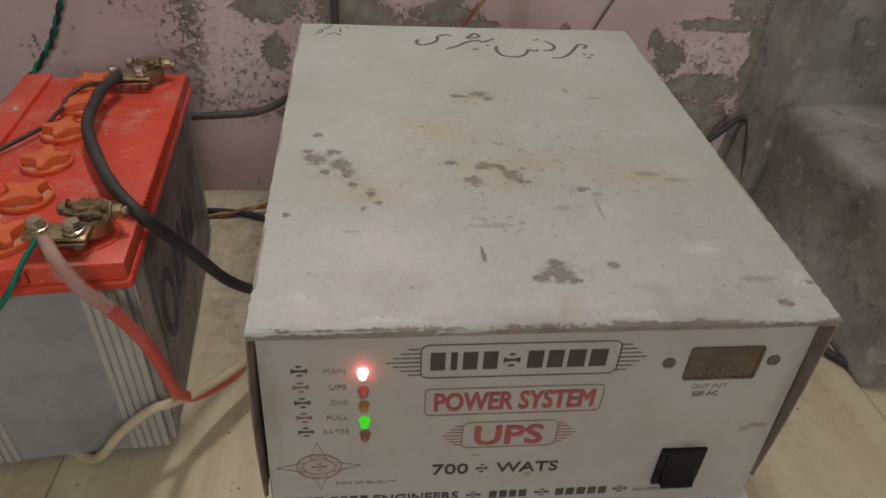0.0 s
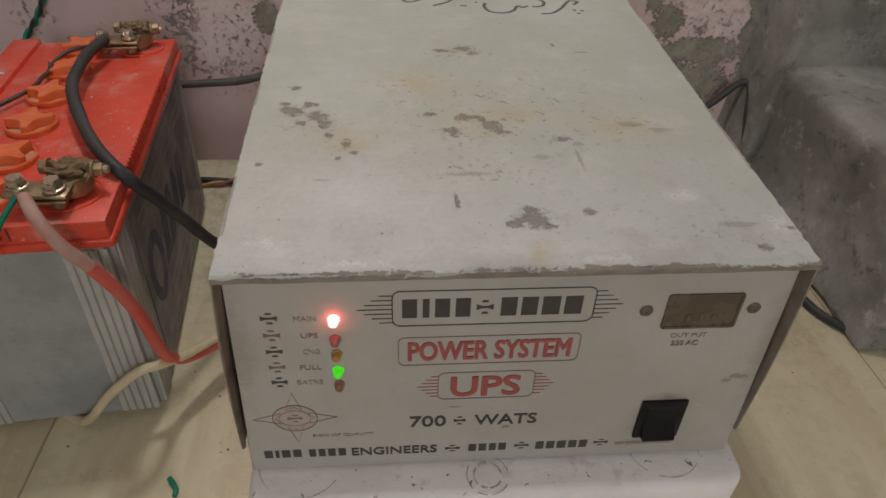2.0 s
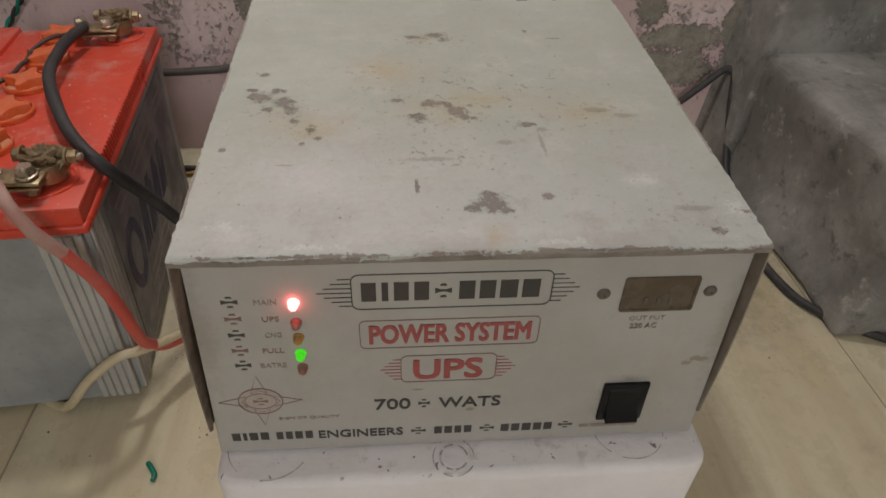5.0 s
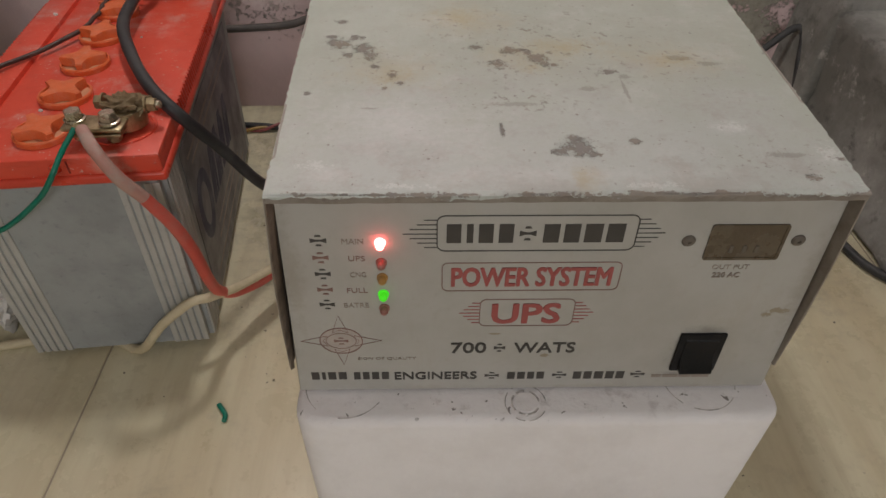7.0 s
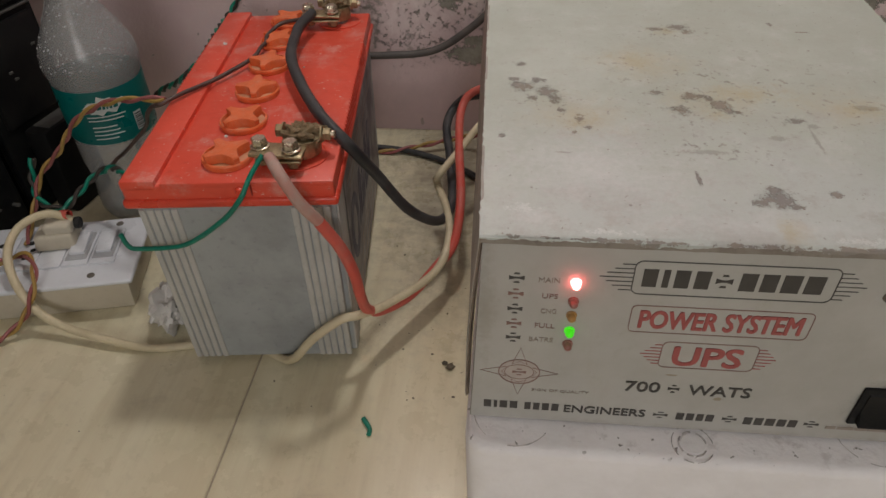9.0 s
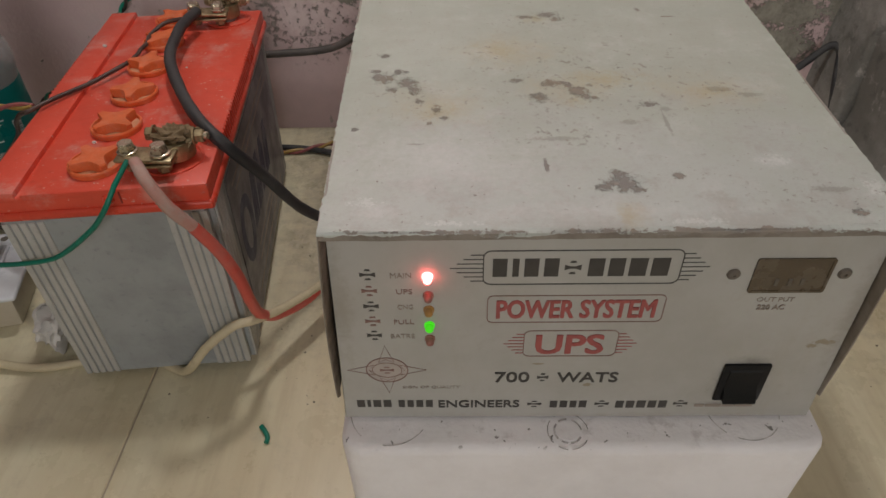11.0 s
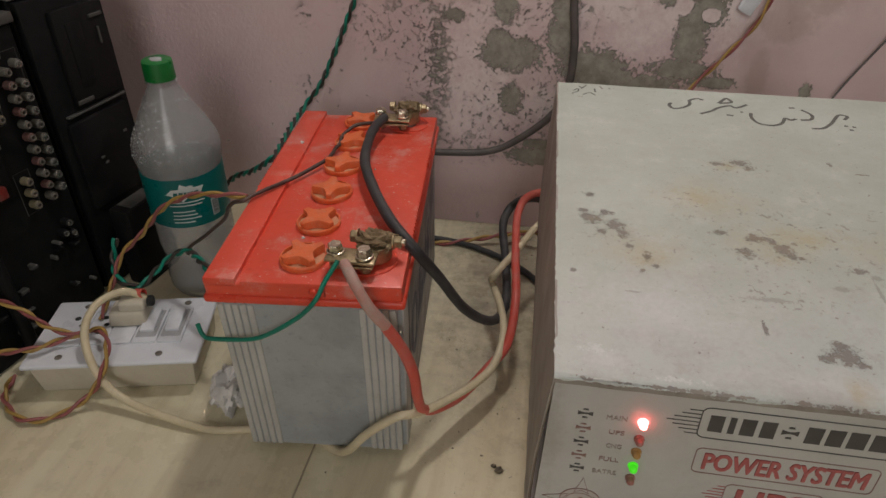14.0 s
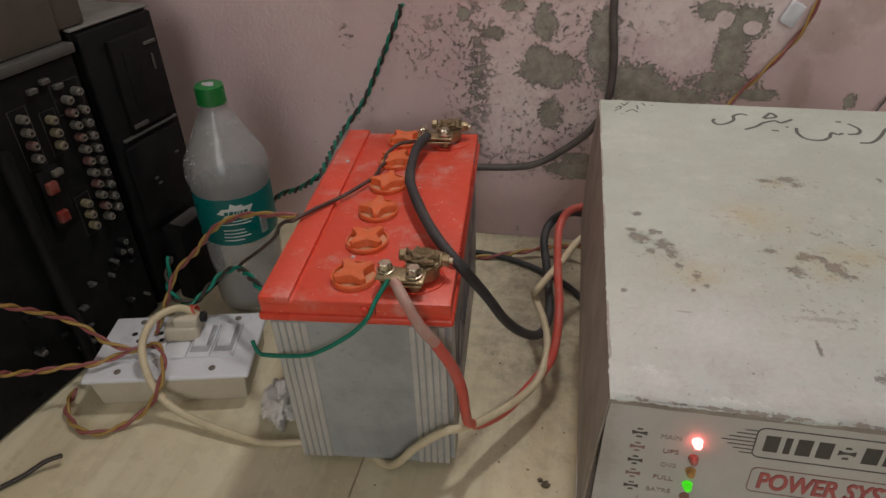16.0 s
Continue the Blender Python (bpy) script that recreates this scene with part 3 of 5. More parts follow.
def frames_along(path):
    up, out = Vector((0.13, 0.21, 1.0)).normalized(), []
    for i, q in enumerate(path):
        way = (path[min(i + 1, len(path) - 1)] - path[max(i - 1, 0)]).normalized()
        side = way.cross(up)
        side = side.normalized() if side.length > 1e-4 else Vector((1, 0, 0))
        up = side.cross(way).normalized()
        out.append((q, side, up))
    return out


def tube(path, r, seg=10, bm=None, wobble=0.0):
    out = bmesh.new()
    rings = []
    for k, (q, side, up) in enumerate(frames_along(path)):
        rr = r * (1 + wobble * noise.noise(q * 60))
        rings.append([out.verts.new(q + side * rr * math.cos(2 * math.pi * i / seg) + up * rr * math.sin(2 * math.pi * i / seg)) for i in range(seg)])
    for a, b in zip(rings, rings[1:]):
        for i in range(seg):
            j = (i + 1) % seg
            out.faces.new((a[i], a[j], b[j], b[i]))
    out.faces.new(rings[0][::-1]), out.faces.new(rings[-1])
    return join(bm, out)


def cable(name, points, r, material, label, category="cable"):
    return solo(name, tube(smooth_path(points), r, 12, None, 0.06), material, label, category)


def kinked(points, amount):
    """The points with kinks laid between them, sideways to the run."""
    path = smooth_path(points, 3)
    return [q + Vector((amount * noise.noise(q * 45), amount * noise.noise(q * 45 + Vector((7, 3, 1))), 0.0)) for q in path]


def twisted(name, points, r, pitch, materials, label, names=("strand", "strand")):
    """Two wires laid round each other."""
    path = smooth_path(points, 26)
    far, turn = 0.0, []
    for i, q in enumerate(path):
        far += (q - path[i - 1]).length if i else 0.0
        turn.append(far / pitch * 2 * math.pi)
    ob = thing(name, Matrix.Translation(path[0]), label, "twisted wire")
    fr = frames_along(path)
    for k in (0, 1):
        line = [q + (side * math.cos(a + math.pi * k) + up * math.sin(a + math.pi * k)) * r * 1.02 for (q, side, up), a in zip(fr, turn)]
        part(names[k], tube(line, r, 7), materials[k], ob, world=True)
    return ob


def letters(body, x0, z0, x1, z1, fat=0.0, lean=0.0):
    """Raised print in the built-in font, fitted into a rectangle of the xz plane, facing -y; fat: metres by which strokes are widened."""
    cu = bpy.data.curves.new("print", "FONT")
    cu.body, cu.resolution_u = body, 3
    ob = new("print", cu)
    bpy.context.view_layer.update()
    me = bpy.data.meshes.new_from_object(ob.evaluated_get(bpy.context.evaluated_depsgraph_get()))
    bpy.data.objects.remove(ob)
    bm = bmesh.new()
    bm.from_mesh(me)
    bpy.data.meshes.remove(me)
    x0, z0, x1, z1 = x0 + fat, z0 + fat * 0.6, x1 - fat, z1 - fat * 0.6
    xs, ys = [v.co.x for v in bm.verts], [v.co.y for v in bm.verts]
    lo, low = min(xs), min(ys)
    sx, sz = (x1 - x0) / (max(xs) - lo), (z1 - z0) / (max(ys) - low)
    for v in bm.verts:
        z = (v.co.y - low) * sz
        v.co = (x0 + (v.co.x - lo) * sx + z * lean, 0.0, z0 + z)
    if not fat:
        return thicken(bm, 0.0003)
    flat = bpy.data.meshes.new("scrap")
    bm.to_mesh(flat)
    bm.free()
    bm = bmesh.new()
    for k, (dx, dz) in enumerate(((0, 0), (-1, 0), (1, 0), (-0.6, 0.6), (0.6, -0.6), (0.6, 0.6), (-0.6, -0.6))):
        one = bmesh.new()
        one.from_mesh(flat)
        bmesh.ops.translate(one, vec=(dx * fat, 0, dz * fat), verts=one.verts[:])
        bm = join(bm, thicken(one, 0.0003 + 0.00004 * k))
    bpy.data.meshes.remove(flat)
    return bm


def thicken(bm, depth, way=(0, -1, 0)):
    """Gives a flat sheet a little depth towards way."""
    faces = bm.faces[:]
    if not faces:
        return bm
    got = bmesh.ops.extrude_face_region(bm, geom=faces)
    bmesh.ops.translate(bm, vec=Vector(way) * depth, verts=[g for g in got["geom"] if isinstance(g, bmesh.types.BMVert)])
    bmesh.ops.recalc_face_normals(bm, faces=bm.faces[:])
    return bm


def poly(points, bm=None, depth=0.0003):
    """A flat printed shape in the xz plane, facing -y."""
    out = bmesh.new()
    out.faces.new([out.verts.new((x, 0.0, z)) for x, z in points])
    bmesh.ops.triangulate(out, faces=out.faces[:])
    return join(bm, thicken(out, depth))


def round_rect(x0, z0, x1, z1, r, n=5):
    pts = []
    for cx, cz, a in ((x1 - r, z1 - r, 0), (x0 + r, z1 - r, 90), (x0 + r, z0 + r, 180), (x1 - r, z0 + r, 270)):
        pts += [(cx + r * math.cos(radians(a + 90 * i / n)), cz + r * math.sin(radians(a + 90 * i / n))) for i in range(n + 1)]
    return pts


def outline(points, width, bm=None, depth=0.0003):
    """A closed printed line along the points."""
    out = bmesh.new()
    c = Vector((sum(p[0] for p in points) / len(points), sum(p[1] for p in points) / len(points)))
    n = len(points)
    inner, outer = [], []
    for i in range(n):
        a, b, d = Vector(points[i - 1]), Vector(points[i]), Vector(points[(i + 1) % n])
        t = (d - a).normalized()
        nn = Vector((t.y, -t.x))
        inner.append(out.verts.new((b.x - nn.x * width / 2, 0, b.y - nn.y * width / 2)))
        outer.append(out.verts.new((b.x + nn.x * width / 2, 0, b.y + nn.y * width / 2)))
    for i in range(n):
        j = (i + 1) % n
        out.faces.new((inner[i], inner[j], outer[j], outer[i]))
    return join(bm, thicken(out, depth))


def ring_tube(rx, ry, r, m=None, seg=40, bm=None, start=0.0, sweep=360.0):
    """A flat hoop in the xy plane."""
    pts = [Vector((rx * math.cos(radians(start + sweep * i / seg)), ry * math.sin(radians(start + sweep * i / seg)), 0)) for i in range(seg + 1)]
    if m is not None:
        pts = [m @ p for p in pts]
    return tube(pts, r, 6, bm)


def crumple(centre, sizes, seed, rough=0.35, sub=3, freq=1.4):
    bm = bmesh.new()
    bmesh.ops.create_icosphere(bm, subdivisions=sub, radius=1.0)
    for v in bm.verts:
        d = v.co.normalized()
        k = 1 + rough * noise.fractal(d * freq + Vector((seed, seed * 2.7, 0)), 0.6, 2.2, 5)
        v.co = Vector(centre) + Vector((d.x * sizes[0], d.y * sizes[1], d.z * sizes[2])) * k
    return bm


# ---- the room ----
BACK = 0.875


def structure(name, bm, material, label):
    return tagged(part(name, bm, material, None, "", False, False), label, "", "", "structure")


def tiled_floor():
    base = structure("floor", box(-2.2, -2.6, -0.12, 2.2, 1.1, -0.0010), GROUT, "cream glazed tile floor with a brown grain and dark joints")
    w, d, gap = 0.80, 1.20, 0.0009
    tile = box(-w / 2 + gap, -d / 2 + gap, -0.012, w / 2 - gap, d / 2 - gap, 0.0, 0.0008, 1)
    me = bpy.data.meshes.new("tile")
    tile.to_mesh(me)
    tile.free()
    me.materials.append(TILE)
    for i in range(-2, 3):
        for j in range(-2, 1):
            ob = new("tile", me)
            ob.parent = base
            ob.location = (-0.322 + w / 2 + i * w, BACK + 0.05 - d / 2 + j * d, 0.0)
    return base


def wall_grid(x0, x1, z0, z1, y, lumps):
    """An upright sheet facing -y with slight unevenness, closed at the back."""
    bm = bmesh.new()
    nx, nz = 90, 40
    rows = []
    for k in range(nz + 1):
        z = z0 + (z1 - z0) * (k / nz) ** 1.8
        rows.append([bm.verts.new((x0 + (x1 - x0) * i / nx, y + lumps * noise.noise(Vector((x0 + (x1 - x0) * i / nx, 3.1, z)) * 5), z)) for i in range(nx + 1)])
    for a, b in zip(rows, rows[1:]):
        for i in range(nx):
            bm.faces.new((a[i], a[i + 1], b[i + 1], b[i]))
    thicken(bm, 0.15, (0, 1, 0))
    return bm


structure("wall_north", wall_grid(-2.2, 0.52, -0.01, 2.6, BACK, 0.004), WALL, "pink distempered wall, flaking to grey cement with damp stains")
tiled_floor()


def ledge_block(x0, y0, x1, y1, z1, seed):
    """Hand-plastered masonry with soft, uneven arrises that flare at the foot."""
    bm = bmesh.new()
    bmesh.ops.create_cube(bm, size=1.0)
    for v in bm.verts:
        v.co = ((x0 + x1) / 2 + v.co.x * (x1 - x0), (y0 + y1) / 2 + v.co.y * (y1 - y0), z1 / 2 + v.co.z * z1)
    bmesh.ops.bevel(bm, geom=[e for e in bm.edges], offset=0.012, segments=3, affect="EDGES", profile=0.5)
    bmesh.ops.subdivide_edges(bm, edges=[e for e in bm.edges if e.calc_length() > 0.05], cuts=14, use_grid_fill=True)
    for v in bm.verts:
        n = noise.fractal(v.co * 7 + Vector((seed, 0, 0)), 0.7, 2.1, 4)
        v.co += Vector((-0.006 * n, -0.005 * n, 0.004 * noise.noise(v.co * 9)))
        if v.co.x < x0 + 0.02:
            v.co.x -= 0.026 * max(0.0, 1 - v.co.z / 0.10) ** 2
    bmesh.ops.recalc_face_normals(bm, faces=bm.faces[:])
    return bm


tagged(part("ledge", ledge_block(0.495, 0.455, 2.0, 0.80, 0.184, 1.0), CEMENT), "rough grey cement ledge along the wall", "", "", "structure")
tagged(part("wall_pier", ledge_block(0.490, 0.775, 2.2, 1.02, 2.6, 4.0), CEMENT), "bare grey cement pier beside the pink wall", "", "", "structure")
structure("wall_east", box(2.2, -2.6, 0, 2.35, 1.1, 2.6), CEILING, "plain limewashed wall")
structure("wall_west", box(-2.35, -2.6, 0, -2.2, 1.1, 2.6), CEILING, "plain limewashed wall")
structure("wall_south", box(-2.35, -2.75, 0, 2.35, -2.6, 2.6), CEILING, "plain limewashed wall")
structure("ceiling", box(-2.35, -2.75, 2.6, 2.35, 1.1, 2.72), CEILING, "plain white ceiling")


# ---- foam block under the metal case ----
def foam_block():
    ob = thing("foam_block", Matrix.Translation((0.049, 0.44, 0)), "white expanded foam packing block under the metal case", "foam block")
    bm = bmesh.new()
    bmesh.ops.create_cube(bm, size=1.0)
    for v in bm.verts:
        k = 0.985 if v.co.z < 0 else 1.0
        v.co = (0.0025 + v.co.x * 0.305 * k, v.co.y * 0.446 * k, 0.075 + v.co.z * 0.15)
    bmesh.ops.bevel(bm, geom=[e for e in bm.edges if abs(e.verts[0].co.z - e.verts[1].co.z) > 0.01], offset=0.016, segments=5, affect="EDGES", profile=0.5)
    bmesh.ops.bevel(bm, geom=[e for e in bm.edges if e.verts[0].co.z > 0.14 and e.verts[1].co.z > 0.14], offset=0.007, segments=4, affect="EDGES", profile=0.5)
    part("block", bm, FOAM, ob)
    # moulding marks pressed into the top, grime caught in broken stretches of them
    for x, y, r, w in ((-0.119, -0.192, 0.026, 0.0003), (-0.006, -0.209, 0.0085, 0.0006), (-0.006, -0.209, 0.0128, 0.0003), (0.108, -0.192, 0.023, 0.0003)):
        for start, sweep in ((10, 62), (95, 38), (150, 74), (242, 26), (280, 55)):
            part("mould_ring", ring_tube(r, r * 1.05, w, Matrix.Translation((x, y, 0.1500)), 14, None, start + x * 900, sweep), FOAMMARK, ob, "grimy round moulding mark")
    part("mould_plug", disc(0.0075, 0.0012, Matrix.Translation((-0.006, -0.209, 0.1495))), FOAM, ob)
    return ob


foam_block()


# ---- the power unit ----
FACE = 0.24


def on_face(bm, y=FACE):
    bmesh.ops.translate(bm, vec=(0, y, 0), verts=bm.verts[:])
    return bm


def divider(x, z, w, h, bm=None):
    """A small printed ornament: a waisted bar between two short strokes."""
    bm = poly([(x - w, z - h * 0.35), (x - w * 0.3, z - h * 0.13), (x + w * 0.3, z - h * 0.13), (x + w, z - h * 0.35), (x + w, z + h * 0.35), (x + w * 0.3, z + h * 0.13), (x - w * 0.3, z + h * 0.13), (x - w, z + h * 0.35)], bm)
    for s in (-1, 1):
        bm = poly([(x - w * 0.4, z + s * h * 0.75 - h * 0.12), (x + w * 0.4, z + s * h * 0.75 - h * 0.12), (x + w * 0.3, z + s * h * 0.75 + h * 0.12), (x - w * 0.3, z + s * h * 0.75 + h * 0.12)], bm)
    return bm


def speed_lines(x, z0, z1, long, side, rows, thick):
    """A wedge of fine lines beside a frame; side is -1 or 1."""
    out = []
    for i in range(rows):
        z = z0 + (z1 - z0) * (i + 0.5) / rows
        reach = long * (1 - 0.62 * abs(i - (rows - 1) / 2) / ((rows - 1) / 2))
        a, b = sorted((x, x + side * reach))
        out.append(poly([(a, z - thick / 2), (b, z - thick / 2), (b, z + thick / 2), (a, z + thick / 2)]))
    return out


def blocks(x0, z0, x1, z1, widths, lean=0.0, gap=0.0016):
    """Plain bars in the place of lettering."""
    total = sum(widths)
    room = (x1 - x0) - gap * (len(widths) - 1)
    x, out = x0, []
    for w in widths:
        d = room * w / total
        out.append(poly([(x, z0), (x + d, z0), (x + d + lean, z1), (x + lean, z1)]))
        x += d + gap
    return out


FOOT = {-1: -0.1015, 1: 0.1960}


def cover_corner(u, v):
    """A place on the lid of the case: u across, v from front to back."""
    left = Vector((-0.0935, 0.2285, 0.3135)).lerp(Vector((-0.1057, 0.648, 0.3182)), v)
    right = Vector((0.192, 0.2305, 0.3125)).lerp(Vector((0.2082, 0.645, 0.3172)), v)
    return left.lerp(right, u)


def lid_height(x, y):
    v = (y - 0.2285) / 0.4195
    left, right = cover_corner(0.0, v), cover_corner(1.0, v)
    u = (x - left.x) / (right.x - left.x)
    return cover_corner(u, v).z + 0.0006 * noise.noise(Vector((u * 70 / 14, v * 110 / 22, 0)))


def power_unit():
    ob = thing("power_supply_unit", Matrix.Translation(CASE), "off-white steel power supply unit with chipped rusty lid on foam", "power supply")
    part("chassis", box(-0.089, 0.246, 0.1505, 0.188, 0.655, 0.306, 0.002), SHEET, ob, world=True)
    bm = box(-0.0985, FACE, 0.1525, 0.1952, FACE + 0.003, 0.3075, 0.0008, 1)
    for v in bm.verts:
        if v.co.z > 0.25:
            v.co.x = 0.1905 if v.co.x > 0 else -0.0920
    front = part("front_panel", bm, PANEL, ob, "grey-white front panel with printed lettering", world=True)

    # the folded cover: lid sheet, two cheeks and a browned lip
    bm = bmesh.new()
    nu, nv = 70, 110
    grid = [[bm.verts.new(cover_corner(i / nu, j / nv) + Vector(((0.0016 * noise.noise(Vector((i, j * 0.9, 5.0))) if i in (0, nu) else 0.0), (0.0012 * noise.noise(Vector((i * 0.9, j, 8.0))) if j == nv else 0.0), 0.0006 * noise.noise(Vector((i / 14, j / 22, 0)))))) for i in range(nu + 1)] for j in range(nv + 1)]
    for a, b in zip(grid, grid[1:]):
        for i in range(nu):
            bm.faces.new((a[i], a[i + 1], b[i + 1], b[i]))
    # flaked paint hanging over the front fold in a ragged line
    skirt = []
    for i in range(nu * 3 + 1):
        u = i / (nu * 3)
        drop = 0.0007 + 0.0030 * max(0.0, noise.noise(Vector((u * 19, 0.3, 0)))) + 0.0022 * max(0.0, noise.noise(Vector((u * 62, 4.3, 0)))) + 0.0009 * noise.noise(Vector((u * 150, 1.3, 0)))
        top = cover_corner(u, 0.0) + Vector((0, 0.0004, 0.0002))
        skirt.append((bm.verts.new(top + Vector((0, 0.002, 0.0004))), bm.verts.new(top + Vector((0, -0.0012, -0.0006))), bm.verts.new(top + Vector((0, -0.0014, -drop)))))
    for a, b in zip(skirt, skirt[1:]):
        bm.faces.new((a[0], b[0], b[1], a[1])), bm.faces.new((a[1], b[1], b[2], a[2]))
    part("lid", bm, TOPPAINT, ob, "stained off-white painted lid with a ragged flaked front edge", world=True)
    # steel of the lid under the paint
    bm = bmesh.new()
    n = 60
    rows = []
    for i in range(n + 1):
        c = cover_corner(i / n, 0.0)
        rows.append([bm.verts.new(c + Vector((0, dy, dz))) for dy, dz in ((0, -0.0006), (-0.0004, -0.0044 - 0.0006 * noise.noise(c * 90)), (0.012, -0.0050), (0.012, -0.0012))])
    for a, b in zip(rows, rows[1:]):
        for i in range(3):
            bm.faces.new((a[i], a[i + 1], b[i + 1], b[i]))
    bmesh.ops.recalc_face_normals(bm, faces=bm.faces[:])
    part("lid_lip", bm, LIPSTEEL, ob, "bare grey-brown steel lip", world=True)
    for u, s in ((0.0, -1), (1.0, 1)):
        bm = bmesh.new()
        n = 24
        rows = []
        for j in range(n + 1):
            v = j / n
            c = cover_corner(u, v)
            low = 0.176 - 0.010 * min(1.0, v * 9)
            if j == 0:
                foot = Vector((FOOT[s], FACE - 0.001, low))
            else:
                foot = Vector((c.x + FOOT[s] - cover_corner(u, 0.0).x, c.y + 0.004, low))
            rows.append([bm.verts.new(c.lerp(foot, k / 6) + Vector((s * 0.0016 * math.sin(k / 6 * math.pi) + 0.0008 * noise.noise(Vector((v * 30, k, s))), 0.0011 * noise.noise(Vector((k * 2.3, s * 3, 9))) if j == 0 else 0, 0))) for k in range(7)])
        for a, b in zip(rows, rows[1:]):
            for k in range(6):
                bm.faces.new((a[k], a[k + 1], b[k + 1], b[k]))
        thicken(bm, 0.0013, (-s, 0, 0))
        part("side_cheek", bm, SIDEPAINT, ob, "grey painted side sheet with a worn brown front edge", world=True)
        line = [cover_corner(u, 0.0).lerp(Vector((FOOT[s], FACE - 0.001, 0.176)), k / 8) + Vector((s * 0.0016 * math.sin(k / 8 * math.pi) - s * 0.0007, 0.0002, -0.001)) for k in range(9)]
        bm = bmesh.new()
        lipv = [(bm.verts.new(q + Vector((s * 0.0002, -0.0006, 0))), bm.verts.new(q + Vector((-s * 0.0012, 0.0146 * (1 - k / 8) ** 0.6 + 0.001, 0)))) for k, q in enumerate(line)]
        for a, b in zip(lipv, lipv[1:]):
            bm.faces.new((a[0], b[0], b[1], a[1]))
        thicken(bm, 0.0007, (-s, 0, 0))
        # the left edge takes darker steel: shade inside the cheek put into its colour
        part("cheek_edge", bm, LIPSTEEL if s > 0 else SHEET, ob, "scuffed grey-brown raw edge of the side sheet, left one darkened as shade", world=True)

    def ink(name, bm, material, label=""):
        if isinstance(bm, list):
            return [ink(name, b, material, label) for b in bm]
        return part(name, on_face(bm), material, front, label, world=True, smooth=False)

    # printed frames, ornaments and lettering
    ink("logo_frame", outline(round_rect(-0.0128, 0.2690, 0.0893, 0.2922, 0.0042), 0.0006), BLACKINK, "thin black rounded frame")
    ink("speed_line", speed_lines(-0.0128, 0.270, 0.291, 0.0175, -1, 7, 0.00045), BLACKINK)
    ink("speed_line", speed_lines(0.0893, 0.270, 0.291, 0.0145, 1, 7, 0.00045), BLACKINK)
    ink("logo_shape", blocks(-0.0080, 0.2745, 0.0262, 0.2868, (9, 4, 9, 9), 0, 0.0028), BLACKINK, "bold black logo shape")
    ink("logo_shape", blocks(0.0415, 0.2745, 0.0830, 0.2866, (9, 9, 10, 10), 0, 0.0024), BLACKINK, "bold black logo shape")
    ink("ornament", divider(0.0335, 0.2806, 0.0043, 0.0052), BLACKINK)
    ink("title_frame", outline(round_rect(-0.0100, 0.2400, 0.0860, 0.2605, 0.0033), 0.0005), BROWNINK)
    ink("lettering", letters("POWER SYSTEM", -0.0052, 0.2432, 0.0818, 0.2572, 0.00050, 0.0), REDINK, "red words POWER SYSTEM")
    ink("ups_frame", outline(round_rect(0.0115, 0.2115, 0.0648, 0.2330, 0.0038), 0.0005), BROWNINK)
    ink("speed_line", speed_lines(0.0115, 0.2130, 0.2315, 0.0115, -1, 7, 0.00045), REDINK)
    ink("speed_line", speed_lines(0.0648, 0.2130, 0.2315, 0.0110, 1, 7, 0.00045), REDINK)
    ink("lettering", letters("UPS", 0.0182, 0.2135, 0.0575, 0.2298, 0.00065, 0.0), REDINK, "large red letters UPS")
    ink("lettering", letters("700", -0.0042, 0.1878, 0.0168, 0.1972, 0.00020), BLACKINK, "black number 700")
    ink("lettering", letters("WATS", 0.0332, 0.1876, 0.0700, 0.1966, 0.00020), BLACKINK, "black word WATS")
    ink("ornament", divider(0.0247, 0.1922, 0.0034, 0.0040), BLACKINK)
    ink("maker_bar", blocks(-0.0895, 0.1638, -0.0680, 0.1706, (9, 4, 9, 9), 0, 0.0016), BLACKINK, "small black bar")
    ink("maker_bar", blocks(-0.0635, 0.1636, -0.0420, 0.1704, (9, 9, 10, 10), 0, 0.0016), BLACKINK, "small black bar")
    ink("lettering", letters("ENGINEERS", -0.0385, 0.1632, 0.0122, 0.1702, 0.00014), BLACKINK, "small black word ENGINEERS")
    ink("name_bar", blocks(0.0312, 0.1627, 0.0540, 0.1692, (10, 10, 9, 10), 0, 0.0016), BLACKINK)
    ink("name_bar", blocks(0.0722, 0.1622, 0.1040, 0.1690, (10, 10, 11, 10, 10), 0, 0.0016), BLACKINK)
    for x in (0.0215, 0.0635, 0.1125):
        ink("ornament", divider(x, 0.1662, 0.0044, 0.0034), BLACKINK)
    ink("smudged_bar", blocks(0.1215, 0.1630, 0.1575, 0.1655, (5, 8, 6, 9), 0, 0.0008), FADEDINK, "smudged dark bar")
    ink("lettering", letters("OUT PUT", 0.1345, 0.2550, 0.1545, 0.2582, 0.0), FADEDINK, "faint words OUT PUT")
    ink("lettering", letters("220 AC", 0.1360, 0.2490, 0.1510, 0.2527, 0.00012), FADEDINK, "faint writing 220 AC")
    ink("lettering", letters("SIGN OF QUALITY", -0.0600, 0.1818, -0.0250, 0.1845, 0.0), FADEDINK, "tiny faded words SIGN OF QUALITY")
    # compass emblem
    ink("emblem_field", poly([(-0.0685 + 0.0120 * math.cos(radians(a)), 0.1995 + 0.0106 * math.sin(radians(a))) for a in range(0, 360, 12)], None, 0.00015), PALEINK)
    bm = outline([(-0.0685 + 0.0124 * math.cos(radians(a)), 0.1995 + 0.0110 * math.sin(radians(a))) for a in range(0, 360, 12)], 0.0006)
